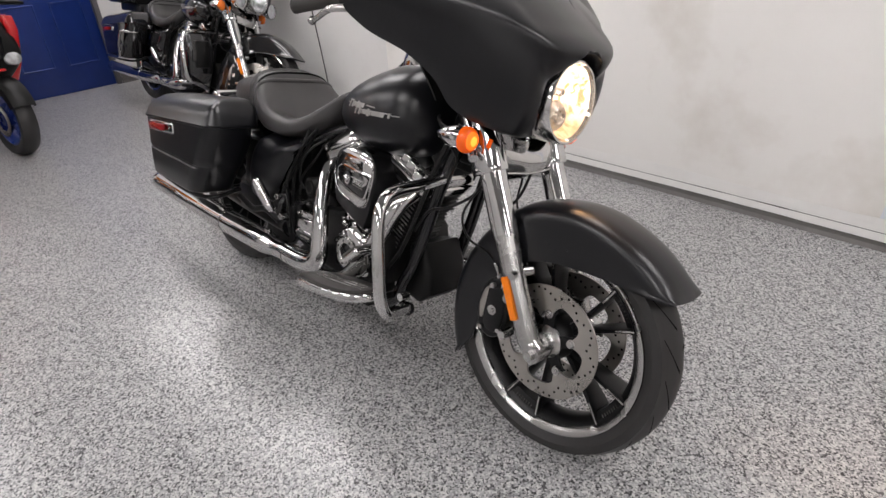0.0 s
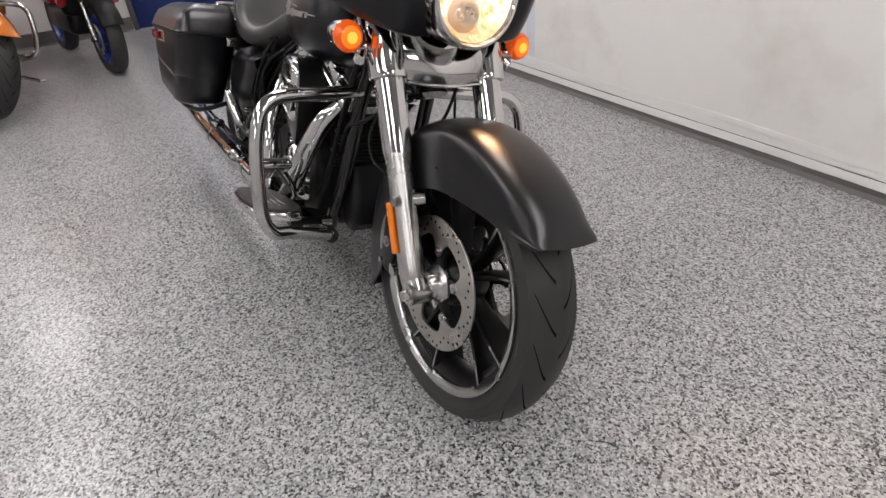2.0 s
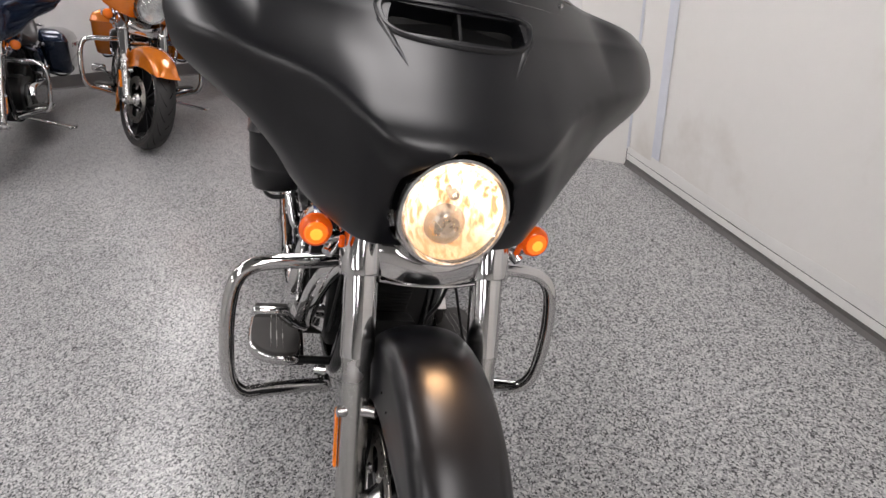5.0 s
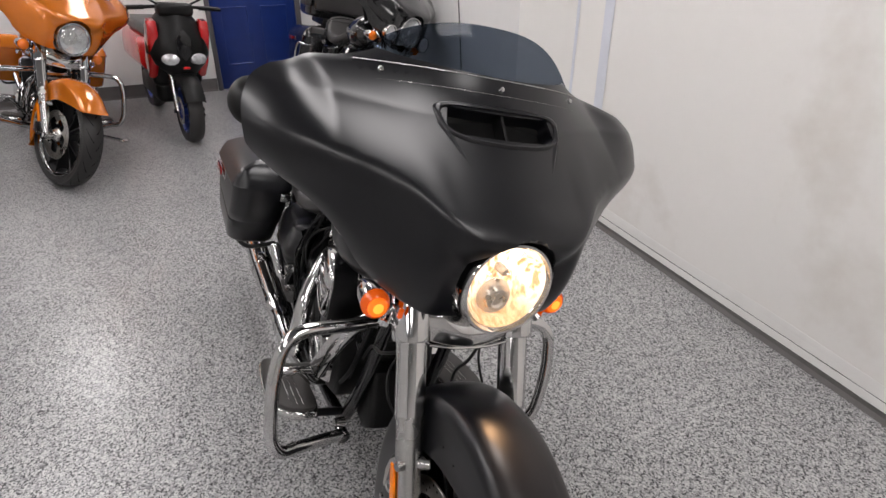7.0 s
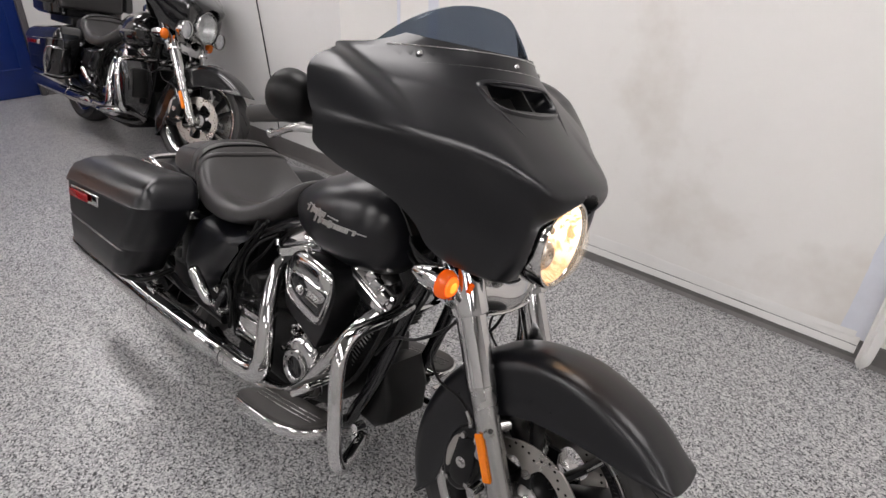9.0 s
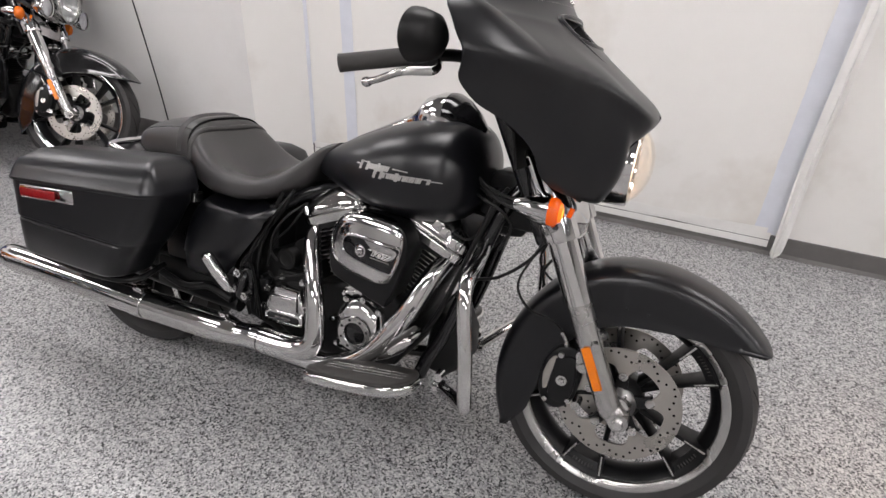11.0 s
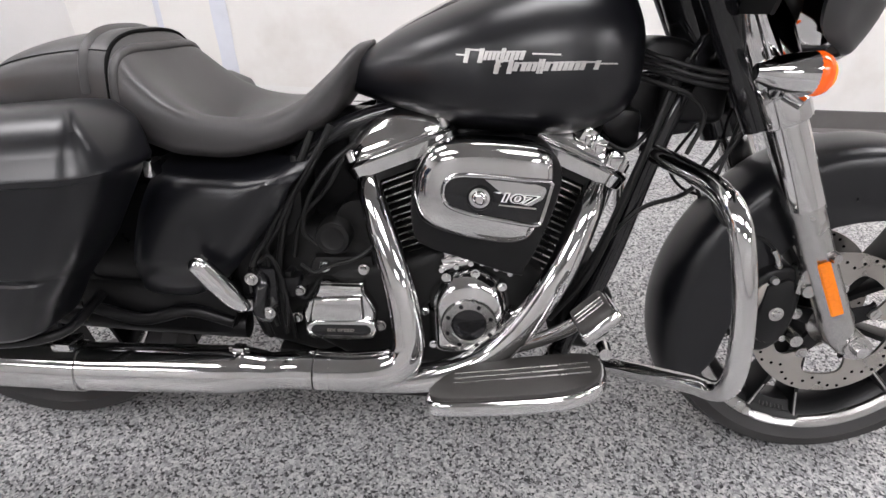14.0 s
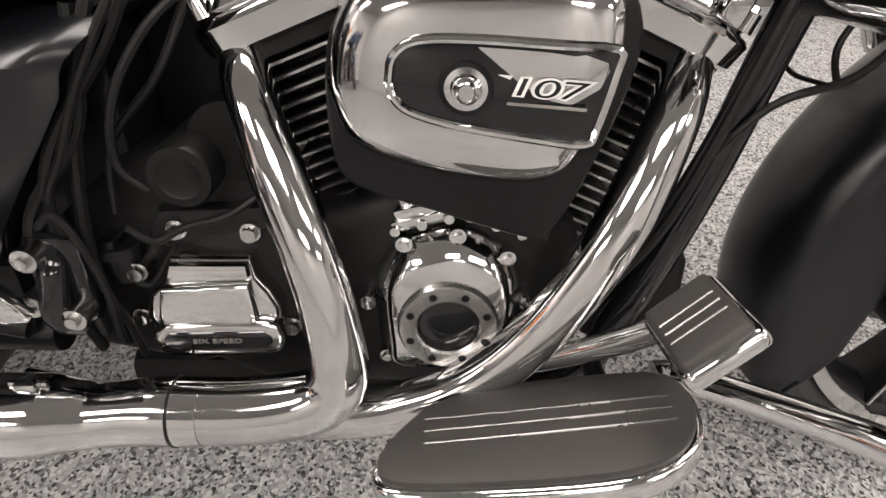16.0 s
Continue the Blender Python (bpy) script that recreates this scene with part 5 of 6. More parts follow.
    part("name_plate", plate([(0.624, 0.357), (0.722, 0.361), (0.738, 0.348), (0.738, 0.332), (0.720, 0.319), (0.622, 0.315), (0.607, 0.328), (0.607, 0.345)], -0.184, -0.160, 0.006, 3, 3), CHROME, trans)
    part("plate_inset", plate([(0.624, 0.348), (0.720, 0.352), (0.728, 0.345), (0.728, 0.337), (0.720, 0.330), (0.624, 0.326), (0.617, 0.333), (0.617, 0.341)], -0.1852, -0.178, 0.001, 0, 1), GLOSSBLACK, trans)
    if detail:
        text("gear_lettering", "SIX SPEED", 0.0078, pose(0.672, -0.1856, 0.339, 90, -2, 0) @ Matrix.Diagonal((1.5, 1, 1, 1)), STEEL, trans)
    for x, z in ((0.591, 0.402), (0.640, 0.452), (0.712, 0.450), (0.742, 0.335), (0.583, 0.345)):
        part("bolt", join(rod((x, -0.12, z), (x, -0.152, z), 0.0105, 0.0105, 12), rod((x, -0.150, z), (x, -0.160, z), 0.0085, 0.0075, 10)), SATIN, trans)
    part("gearbox_lid", plate([(0.60, 0.425), (0.62, 0.468), (0.725, 0.474), (0.735, 0.43)], -0.142, -0.10, 0.008), WRINKLE, eng)
    # starter and oil filler
    part("starter", join(lathe([(0.0, -0.163), (0.018, -0.164), (0.021, -0.166), (0.029, -0.165), (0.032, -0.160), (0.032, 0.05)], (0.660, 0, 0.513), "y", 32), rod((0.70, -0.13, 0.535), (0.70, 0.05, 0.535), 0.040, 0.040, 24)), PLASTIC, eng)
    part("oil_filler", join(rod((0.572, -0.14, 0.390), (0.572, -0.14, 0.420), 0.018, 0.020), rod((0.572, -0.14, 0.420), (0.572, -0.14, 0.430), 0.024, 0.022), box(0.566, 0.578, -0.158, -0.122, 0.429, 0.440, 0.003)), BLACKMETAL, eng)
    part("oil_pan", box(0.52, 0.86, -0.11, 0.11, 0.14, 0.25, 0.02), WRINKLE, eng)
    part("primary_cover", plate([(0.48, 0.30), (0.50, 0.40), (0.60, 0.43), (0.90, 0.44), (0.98, 0.38), (0.95, 0.29), (0.60, 0.25)], 0.15, 0.24, 0.025, 0, 3), CHROME, eng)
    return eng


def exhaust(root):
    y = -0.196
    front = [(1.120, -0.115, 0.610), (1.100, -0.155, 0.570), (1.068, -0.185, 0.490), (1.032, -0.196, 0.420), (0.988, -0.200, 0.352), (0.938, -0.200, 0.300), (0.88, -0.198, 0.268), (0.80, -0.196, 0.247), (0.62, -0.186, 0.236), (0.45, -0.180, 0.236)]
    ex = part("exhaust", sweep(front, [0.024, 0.026, 0.027, 0.027, 0.027, 0.028, 0.028, 0.028, 0.027, 0.027], 22, 6), CHROME, root, "chrome two-into-one exhaust")
    rear = [(0.716, -0.095, 0.618), (0.727, -0.135, 0.590), (0.752, -0.172, 0.525), (0.780, -0.200, 0.455), (0.796, -0.212, 0.385), (0.800, -0.218, 0.325), (0.778, -0.220, 0.292), (0.72, -0.220, 0.276), (0.64, -0.220, 0.272)]
    part("rear_header", sweep(rear, [0.021, 0.0235, 0.0260, 0.0270, 0.0280, 0.0305, 0.034, 0.036, 0.036], 22, 6), CHROME, ex, "chrome rear header shield")
    part("muffler", sweep([(0.66, -0.220, 0.272), (0.61, -0.220, 0.272), (0.575, -0.221, 0.270), (0.548, -0.222, 0.268), (0.525, -0.222, 0.268), (0.50, -0.222, 0.268), (0.46, -0.223, 0.266), (0.30, -0.224, 0.262), (0.19, -0.225, 0.260), (-0.05, -0.228, 0.263), (-0.40, -0.230, 0.266), (-0.44, -0.230, 0.266)],
                          [0.037, 0.037, 0.0345, 0.0345, 0.0385, 0.0435, 0.0455, 0.0455, 0.0455, 0.046, 0.046, 0.038], 28, 4), CHROME, ex, "long chrome muffler")
    part("pipe_joint", sweep([(0.633, -0.220, 0.272), (0.630, -0.220, 0.272)], 0.0378, 24, 1), BLACKMETAL, ex)
    part("clamp", join(sweep([(0.200, -0.225, 0.260), (0.150, -0.225, 0.260)], 0.0485, 28, 1), box(0.155, 0.19, -0.25, -0.20, 0.302, 0.318, 0.004)), CHROME, ex, "chrome muffler clamp")
    part("clamp", join(box(0.482, 0.505, -0.236, -0.214, 0.308, 0.320, 0.004), rod((0.475, -0.225, 0.314), (0.512, -0.225, 0.314), 0.004, 0.004, 8)), CHROME, ex)
    return ex


def floorboard(root, s):
    out = [(0.885, 0.236), (0.852, 0.280), (0.840, 0.318), (0.872, 0.345), (1.02, 0.356), (1.095, 0.346), (1.140, 0.306), (1.147, 0.244), (1.11, 0.214), (0.95, 0.214)]
    m = Matrix(((1, 0, 0, 0), (0, 0, s, 0), (0, 1, 0, 0), (0, 0, 0, 1)))
    tilt = pose(0.99, 0, 0.293, s * 3, -9.0, 0) @ pose(-0.99, 0, 0)
    fb = part("floorboard", moved(plate(out, -0.022, 0.004, 0.007, 4, 3), tilt @ m), CHROME, root, "chrome floorboard with a rubber pad")
    pad = [(0.995 + (x - 0.995) * 0.955, 0.274 + (z - 0.274) * 0.90) for x, z in out]
    part("rubber_pad", moved(plate(pad, 0.002, 0.013, 0.004, 4), tilt @ m), PADRUBBER, fb, "black ribbed rubber pad")
    for i in range(3):
        z = 0.262 + 0.016 * i
        part("pad_line", moved(sweep([(0.890, 0.0138, z), (1.0, 0.0138, z + 0.001), (1.120, 0.0138, z)], 0.0013, 6, 3), tilt @ m), SATIN, fb)
    part("bracket", join(box(0.92, 1.09, s * 0.22 - 0.02, s * 0.22 + 0.02, 0.262, 0.284, 0.004), rod((0.93, s * 0.10, 0.262), (0.93, s * 0.24, 0.272), 0.012), rod((1.08, s * 0.10, 0.27), (1.08, s * 0.24, 0.278), 0.012)), BLACKMETAL, fb)
    return fb


def brake_pedal(root):
    m = pose(1.106, -0.300, 0.449, 0, 0, 0) @ pose(0, 0, 0, 0, -43, 0) @ pose(0, 0, 0, 0, 0, 5)
    pd = part("brake_pedal", moved(box(-0.036, 0.036, -0.046, 0.046, -0.012, 0.008, 0.008, 3), m), CHROME, root, "chrome brake pedal with a rubber pad")
    part("rubber_pad", moved(box(-0.031, 0.031, -0.041, 0.041, 0.004, 0.016, 0.006, 3), m), PADRUBBER, pd)
    for y in (-0.012, 0.0, 0.012):
        part("pad_line", moved(rod((-0.025, y, 0.0158), (0.025, y, 0.0158), 0.0012, seg=6), m), SATIN, pd)
    part("pedal_arm", sweep([(1.112, -0.285, 0.455), (1.07, -0.24, 0.39), (1.0, -0.20, 0.33), (0.93, -0.18, 0.30)], [0.012, 0.013, 0.012, 0.012], 12), CHROME, pd)
    return pd


def passenger_peg(root, s):
    pg = part("passenger_peg", sweep([(0.512, s * 0.215, 0.392), (0.500, s * 0.225, 0.408), (0.470, s * 0.235, 0.450), (0.446, s * 0.245, 0.488), (0.440, s * 0.247, 0.498)], [0.010, 0.016, 0.020, 0.018, 0.008], 16, 5), CHROME, root, "folded chrome passenger peg")
    part("peg_bracket", join(sweep([(0.53, s * 0.15, 0.46), (0.535, s * 0.19, 0.43), (0.53, s * 0.20, 0.38), (0.545, s * 0.19, 0.36)], [0.012, 0.014, 0.014, 0.01], 12), box(0.505, 0.56, s * 0.175 - 0.012, s * 0.175 + 0.012, 0.36, 0.46, 0.01)), GLOSSBLACK, pg)
    for x, z in ((0.522, 0.446), (0.548, 0.380), (0.512, 0.395)):
        part("bolt", join(rod((x, s * 0.18, z), (x, s * 0.208, z), 0.012, 0.012, 14), rod((x, s * 0.206, z), (x, s * 0.214, z), 0.007, 0.006, 8)), SATIN, pg)
    return pg


def frame_tubes(root):
    fr = part("frame", join(*[sweep([(1.30, s * 0.05, 0.86), (1.25, s * 0.085, 0.78), (1.205, s * 0.10, 0.64), (1.165, s * 0.105, 0.48), (1.11, s * 0.11, 0.33), (1.02, s * 0.115, 0.22), (0.60, s * 0.12, 0.18), (0.40, s * 0.12, 0.22)], 0.019, 14) for s in (-1, 1)],
                            *[sweep([(1.25, s * 0.04, 0.81), (0.95, s * 0.03, 0.76), (0.68, s * 0.08, 0.70), (0.50, s * 0.13, 0.55), (0.42, s * 0.13, 0.35)], 0.018, 12) for s in (-1, 1)],
                            rod((1.37, 0, 0.70), (1.25, 0, 0.95), 0.045)), GLOSSBLACK, root, "black tubular frame")
    part("swingarm", join(*[sweep([(0.48, s * 0.13, 0.31), (0.25, s * 0.13, 0.315), (0.0, s * 0.12, 0.322)], 0.025, 12) for s in (-1, 1)]), BLACKMETAL, fr)
    # the box is an added dark filler that hides the floor behind
    part("rear_stay", join(*[sweep([(0.46, s * 0.155, 0.33), (0.38, s * 0.165, 0.355), (0.29, s * 0.17, 0.335), (0.20, s * 0.175, 0.36)], 0.012, 10) for s in (-1, 1)], box(0.16, 0.47, -0.155, 0.155, 0.30, 0.41, 0.015)), BLACKMETAL, fr)
    part("air_dam", join(plate([(1.15, 0.455), (1.19, 0.38), (1.195, 0.30), (1.15, 0.262), (1.08, 0.27), (1.09, 0.44)], -0.088, 0.088, 0.022, 0, 4)), PLASTIC, fr, "black chin cowl over the oil cooler")
    for s in (-1, 1):
        part("footpeg_bolt", rod((1.165, s * 0.15, 0.31), (1.165, s * 0.18, 0.31), 0.014, 0.012), CHROME, fr)
    # dark filler boxes added below tank and seat, closing see-through gaps
    part("backbone", join(box(0.60, 0.80, -0.05, 0.05, 0.50, 0.72, 0.02), box(0.72, 1.20, -0.07, 0.07, 0.665, 0.745, 0.02), box(0.86, 1.06, -0.11, 0.11, 0.64, 0.71, 0.02)), BLACKMETAL, fr)
    # the second box is an added dark filler behind the side cover
    part("battery_box", join(box(0.33, 0.60, -0.12, 0.12, 0.36, 0.64, 0.02), box(0.19, 0.36, -0.15, 0.15, 0.40, 0.60, 0.02)), BLACKMETAL, fr)
    part("steering_head_cover", join(rod((1.335, 0, 0.78), (1.225, 0, 1.02), 0.036, 0.034, 20), box(1.22, 1.34, -0.07, 0.07, 0.72, 0.82, 0.02, 3)), BLACKMETAL, fr)
    return fr


def hoses(root):
    """Cables and hoses round the frame's downtube, the seat and the fork."""
    runs = [[(1.23, -0.11, 0.80), (1.20, -0.125, 0.70), (1.165, -0.135, 0.58), (1.12, -0.14, 0.45), (1.06, -0.14, 0.36)],
            [(1.25, -0.10, 0.83), (1.215, -0.118, 0.74), (1.175, -0.128, 0.62), (1.135, -0.134, 0.50), (1.09, -0.13, 0.40)],
            [(0.63, -0.15, 0.70), (0.60, -0.165, 0.62), (0.575, -0.17, 0.53), (0.555, -0.16, 0.42), (0.56, -0.15, 0.31)],
            [(0.66, -0.14, 0.71), (0.62, -0.155, 0.63), (0.56, -0.18, 0.54), (0.535, -0.17, 0.45), (0.545, -0.16, 0.33)],
            [(0.60, -0.16, 0.66), (0.585, -0.17, 0.56), (0.525, -0.18, 0.48), (0.505, -0.16, 0.40), (0.53, -0.15, 0.30)],
            [(0.68, -0.12, 0.66), (0.65, -0.14, 0.60), (0.60, -0.15, 0.54), (0.585, -0.15, 0.47)],
            [(0.57, -0.15, 0.42), (0.60, -0.15, 0.385), (0.64, -0.13, 0.44), (0.70, -0.12, 0.47)],
            [(0.70, -0.13, 0.68), (0.66, -0.16, 0.645), (0.625, -0.175, 0.59), (0.61, -0.17, 0.53), (0.63, -0.165, 0.50)],
            [(0.655, -0.15, 0.70), (0.635, -0.17, 0.66), (0.60, -0.18, 0.60), (0.572, -0.185, 0.54), (0.545, -0.18, 0.49), (0.555, -0.17, 0.42), (0.575, -0.17, 0.36), (0.58, -0.16, 0.30)],
            [(0.53, -0.185, 0.47), (0.55, -0.19, 0.485), (0.565, -0.19, 0.46), (0.575, -0.185, 0.40), (0.572, -0.18, 0.34)],
            [(0.60, -0.165, 0.46), (0.625, -0.168, 0.448), (0.655, -0.166, 0.462), (0.70, -0.16, 0.475), (0.74, -0.14, 0.50)],
            [(1.165, -0.09, 0.845), (1.20, -0.13, 0.832), (1.26, -0.145, 0.818), (1.335, -0.13, 0.812)],
            [(1.165, -0.085, 0.833), (1.205, -0.125, 0.820), (1.26, -0.14, 0.806), (1.34, -0.125, 0.800)],
            [(1.165, -0.08, 0.820), (1.21, -0.12, 0.808), (1.27, -0.135, 0.794), (1.345, -0.12, 0.787)],
            [(1.15, -0.08, 0.806), (1.20, -0.118, 0.792), (1.25, -0.13, 0.776), (1.28, -0.13, 0.74), (1.26, -0.135, 0.68)],
            [(1.26, -0.08, 0.76), (1.21, -0.10, 0.72), (1.17, -0.11, 0.68), (1.13, -0.11, 0.69)],
            [(1.38, -0.09, 0.74), (1.33, -0.10, 0.66), (1.27, -0.13, 0.61), (1.20, -0.13, 0.58), (1.14, -0.12, 0.50)],
            [(1.40, 0.06, 0.74), (1.38, 0.05, 0.66), (1.35, 0.04, 0.60), (1.37, 0.03, 0.54)]]
    head = [(1.170, 0.700), (1.172, 0.800), (1.185, 0.842), (1.215, 0.862), (1.275, 0.850), (1.300, 0.780), (1.290, 0.700)]
    part("steering_head", plate(head, -0.050, 0.050, 0.012, 3, 3), BLACKMETAL, root, "black steering head casting")
    hb = None
    for i, r in enumerate(runs):
        ob = part("cable_loom" if hb is None else "cable", sweep(r, 0.0062 if i < 5 else 0.0042, 8, 6), HOSE, root if hb is None else hb)
        hb = hb or ob
    for x, z in ((1.11, 0.69), (1.14, 0.665), (1.09, 0.705)):
        part("connector", moved(box(-0.014, 0.014, -0.014, 0.014, -0.014, 0.014, 0.004), pose(x, -0.125, z, 0, 30, 20)), CHROME, hb)


def handlebar(root, s):
    bar = part("handlebar", sweep([(1.24, s * 0.06, 1.04), (1.22, s * 0.20, 1.09), (1.17, s * 0.32, 1.115), (1.10, s * 0.385, 1.105), (0.97, s * 0.425, 1.075)], 0.0125, 14), BLACKMETAL, root)
    a, b = Vector((1.085, s * 0.392, 1.103)), Vector((0.950, s * 0.432, 1.072))
    part("grip", join(sweep([a, a.lerp(b, 0.1), a.lerp(b, 0.95), b], [0.021, 0.018, 0.018, 0.019], 20, 2)), PADRUBBER, bar, "black rubber grip")
    part("switch_housing", moved(box(-0.03, 0.03, -0.024, 0.024, -0.028, 0.030, 0.010, 3), aim(a + Vector((0.025, -s * 0.01, 0.004)), a - b)), BLACKMETAL, bar)
    part("lever", join(sweep([a + Vector((0.055, -s * 0.005, -0.012)), a + Vector((0.05, s * 0.012, -0.022)), a + Vector((0.0, s * 0.035, -0.030)), a + Vector((-0.055, s * 0.03, -0.052)), a + Vector((-0.075, s * 0.028, -0.058))], [0.010, 0.009, 0.008, 0.007, 0.007], 12), moved(lathe([(0.0, 0.011), (0.008, 0.008), (0.011, 0.0), (0.008, -0.008), (0.0, -0.011)], (0, 0, 0), "x", 16), Matrix.Translation(a + Vector((-0.08, s * 0.028, -0.060))))), SATIN, bar, "polished lever with a ball end")
    # fairing-mounted round mirror
    c = Vector((1.125, s * 0.478, 1.140))
    mir = part("mirror", moved(lathe([(0.0, 0.064), (0.023, 0.061), (0.040, 0.046), (0.048, 0.016), (0.049, 0.0), (0.045, -0.004)], (0, 0, 0), "x", 36), aim(c, (1, s * 0.25, 0.0))), PLASTIC, root, "black round mirror housing")
    part("mirror_glass", moved(lathe([(0.0, -0.002), (0.0455, -0.002)], (0, 0, 0), "x", 36), aim(c, (1, s * 0.25, 0.0))), CHROME, mir)
    return bar


def rear_fender(root, paint):
    rings = []
    for i in range(33):
        a = radians(-10 + 140 * i / 32) + radians(40)
        rings.append([RA + Vector((r * math.cos(a), y, r * math.sin(a))) for y, r in ((-0.125, 0.25), (-0.125, 0.345), (-0.11, 0.372), (-0.06, 0.388), (0, 0.392), (0.06, 0.388), (0.11, 0.372), (0.125, 0.345), (0.125, 0.25))])
    rf = part("rear_fender", solid(loft(rings, closed=False), 0.004), paint, root)
    for s in (-1, 1):
        part("fender_strut", box(-0.10, 0.30, s * 0.15 - 0.01, s * 0.15 + 0.01, 0.66, 0.70, 0.006), CHROME, rf)
    part("grab_rail", sweep([(0.10, -0.17, 0.70), (0.03, -0.175, 0.72), (-0.02, -0.15, 0.725), (-0.04, 0, 0.725), (-0.02, 0.15, 0.725), (0.03, 0.175, 0.72), (0.10, 0.17, 0.70)], 0.010, 12), CHROME, rf)
    return rf


def fork_upper(root, s):
    """The chrome bar that runs from the signal's bracket up behind the fairing."""
    bar = part("fork_bar", sweep([(1.372, s * 0.175, 0.800), (1.345, s * 0.178, 0.850), (1.305, s * 0.180, 0.925)], [0.012, 0.012, 0.010], 12), CHROME, root, "chrome bar beside the fork")
    part("bolt", rod((1.300, s * 0.182, 0.930), (1.298, s * 0.200, 0.932), 0.011, 0.009, 12), SATIN, bar)
    part("fork_tube", sweep([(1.372, s * 0.128, 0.728), (1.277, s * 0.128, 0.905), (1.172, s * 0.128, 1.095)], 0.0265, 18, 3), GLOSSBLACK, bar, "black upper fork tube")
    part("bracket", join(rod((1.375, s * 0.19, 0.792), (1.395, s * 0.205, 0.778), 0.014, 0.012), rod((1.360, s * 0.16, 0.80), (1.385, s * 0.215, 0.805), 0.014, 0.014)), CHROME, bar)
    return bar


def side_stand(root):
    return part("side_stand", join(sweep([(0.95, 0.10, 0.22), (0.90, 0.26, 0.16), (0.83, 0.43, 0.102)], 0.012, 12), moved(box(-0.03, 0.04, -0.03, 0.03, -0.005, 0.005, 0.004), pose(0.82, 0.445, 0.1005, 12, 0, 0))), CHROME, root, "chrome side stand")


FRONT = ("front_wheel", "brake_disc", "fork_leg", "brake_caliper", "turn_signal", "handlebar", "mirror", "front_fender", "fairing", "fork_tin", "fork_bar", "aux_lamp")


def steer(root, degrees):
    """Turns the fork and all that it carries about the steering head."""
    axis, pivot = Vector((-0.436, 0, 0.90)).normalized(), Vector((1.30, 0, 0.86))
    m = Matrix.Translation(pivot) @ Matrix.Rotation(radians(degrees), 4, axis) @ Matrix.Translation(-pivot)
    for ob in root.children:
        if ob.name.split(".")[0] in FRONT:
            ob.matrix_basis = m


def tour_pack(root, paint):
    rings = []
    for z, g in ((0.80, 0.90), (0.82, 0.98), (0.93, 1.0), (1.00, 1.0), (1.005, 1.03), (1.02, 1.03), (1.07, 0.96), (1.10, 0.82), (1.11, 0.6)):
        rings.append([Vector((-0.16 + 0.20 * g * math.copysign(abs(math.cos(a)) ** 0.5, math.cos(a)), 0.30 * g * math.copysign(abs(math.sin(a)) ** 0.5, math.sin(a)), z)) for a in np.linspace(0, 2 * math.pi, 40, endpoint=False)])
    tp = part("tour_pack", loft(rings), paint, root, "gloss black top case")
    part("backrest", join(box(0.03, 0.09, -0.24, 0.24, 0.86, 1.06, 0.025, 3), *[box(-0.10, 0.07, s * 0.30 - 0.03, s * 0.30 + 0.03, 0.88, 1.0, 0.02) for s in (-1, 1)]), LEATHER, tp, "black padded backrest")
    part("case_rack", box(-0.30, 0.10, -0.16, 0.16, 0.74, 0.80, 0.01), BLACKMETAL, tp)
    return tp


def dresser_trim(root, paint):
    """Lower fairings, passing lamps and bag rails of the full dresser."""
    for s in (-1, 1):
        lf = part("lower_fairing", plate([(1.16, 0.66), (1.30, 0.66), (1.34, 0.55), (1.32, 0.40), (1.24, 0.33), (1.16, 0.36)], s * 0.18, s * 0.37, 0.03, 0, 4), paint, root, "gloss black leg fairing")
        part("vent_door", box(1.31, 1.345, s * 0.275 - 0.05, s * 0.275 + 0.05, 0.44, 0.62, 0.01), PLASTIC, lf)
        c = Vector((1.50, s * 0.178, 0.880))
        al = part("aux_lamp", lathe([(0.0, -0.075), (0.030, -0.065), (0.050, -0.03), (0.055, 0.0), (0.053, 0.006), (0.047, 0.004)], c, "x", 32), CHROME, root, "round chrome passing lamp")
        part("lens", lathe([(0.0, 0.006), (0.03, 0.003), (0.048, -0.002)], c, "x", 24), LENSOFF, al)
        part("bag_rail", sweep([(0.33, s * 0.19, 0.60), (0.34, s * 0.37, 0.60), (0.30, s * 0.418, 0.595), (0.24, s * 0.420, 0.50), (0.18, s * 0.40, 0.40), (-0.10, s * 0.39, 0.385)], 0.010, 10), CHROME, root, "chrome pannier guard rail")


ROUND = ("side_cover", "front_wheel", "brake_disc", "brake_caliper", "front_fender", "side_stand")


def stretch(root):
    """Draws the built parts out to the machine's true wheelbase and height; wheels keep their round."""
    for top in root.children:
        kind = top.name.split(".")[0]
        if kind in ROUND:
            continue
        for ob in [top] + list(top.children) + [c for k in top.children for c in k.children]:
            me = ob.data
            co = np.empty(len(me.vertices) * 3)
            me.vertices.foreach_get("co", co)
            co = co.reshape(-1, 3)
            if kind == "rear_wheel":
                co[:, 0] -= 0.080
            else:
                low = 0.0 if kind == "fork_leg" else 0.05
                co[:, 0] = FA.x - (FA.x - co[:, 0]) * 1.05
                co[:, 2] += np.where(co[:, 2] > 0.5, 0.05, low) * (co[:, 2] - 0.5)
            if kind == "air_cleaner":                 # its face turns outward to the front
                co[:, 1] -= 0.17 * (co[:, 0] - 0.900) * np.clip((-0.10 - co[:, 1]) / 0.06, 0, 1)
                co[:, 0] -= 0.008
            if kind == "fairing":
                co[:, 1] = co[:, 1] * 1.012 - 0.007
            me.vertices.foreach_set("co", co.ravel())
            me.update()


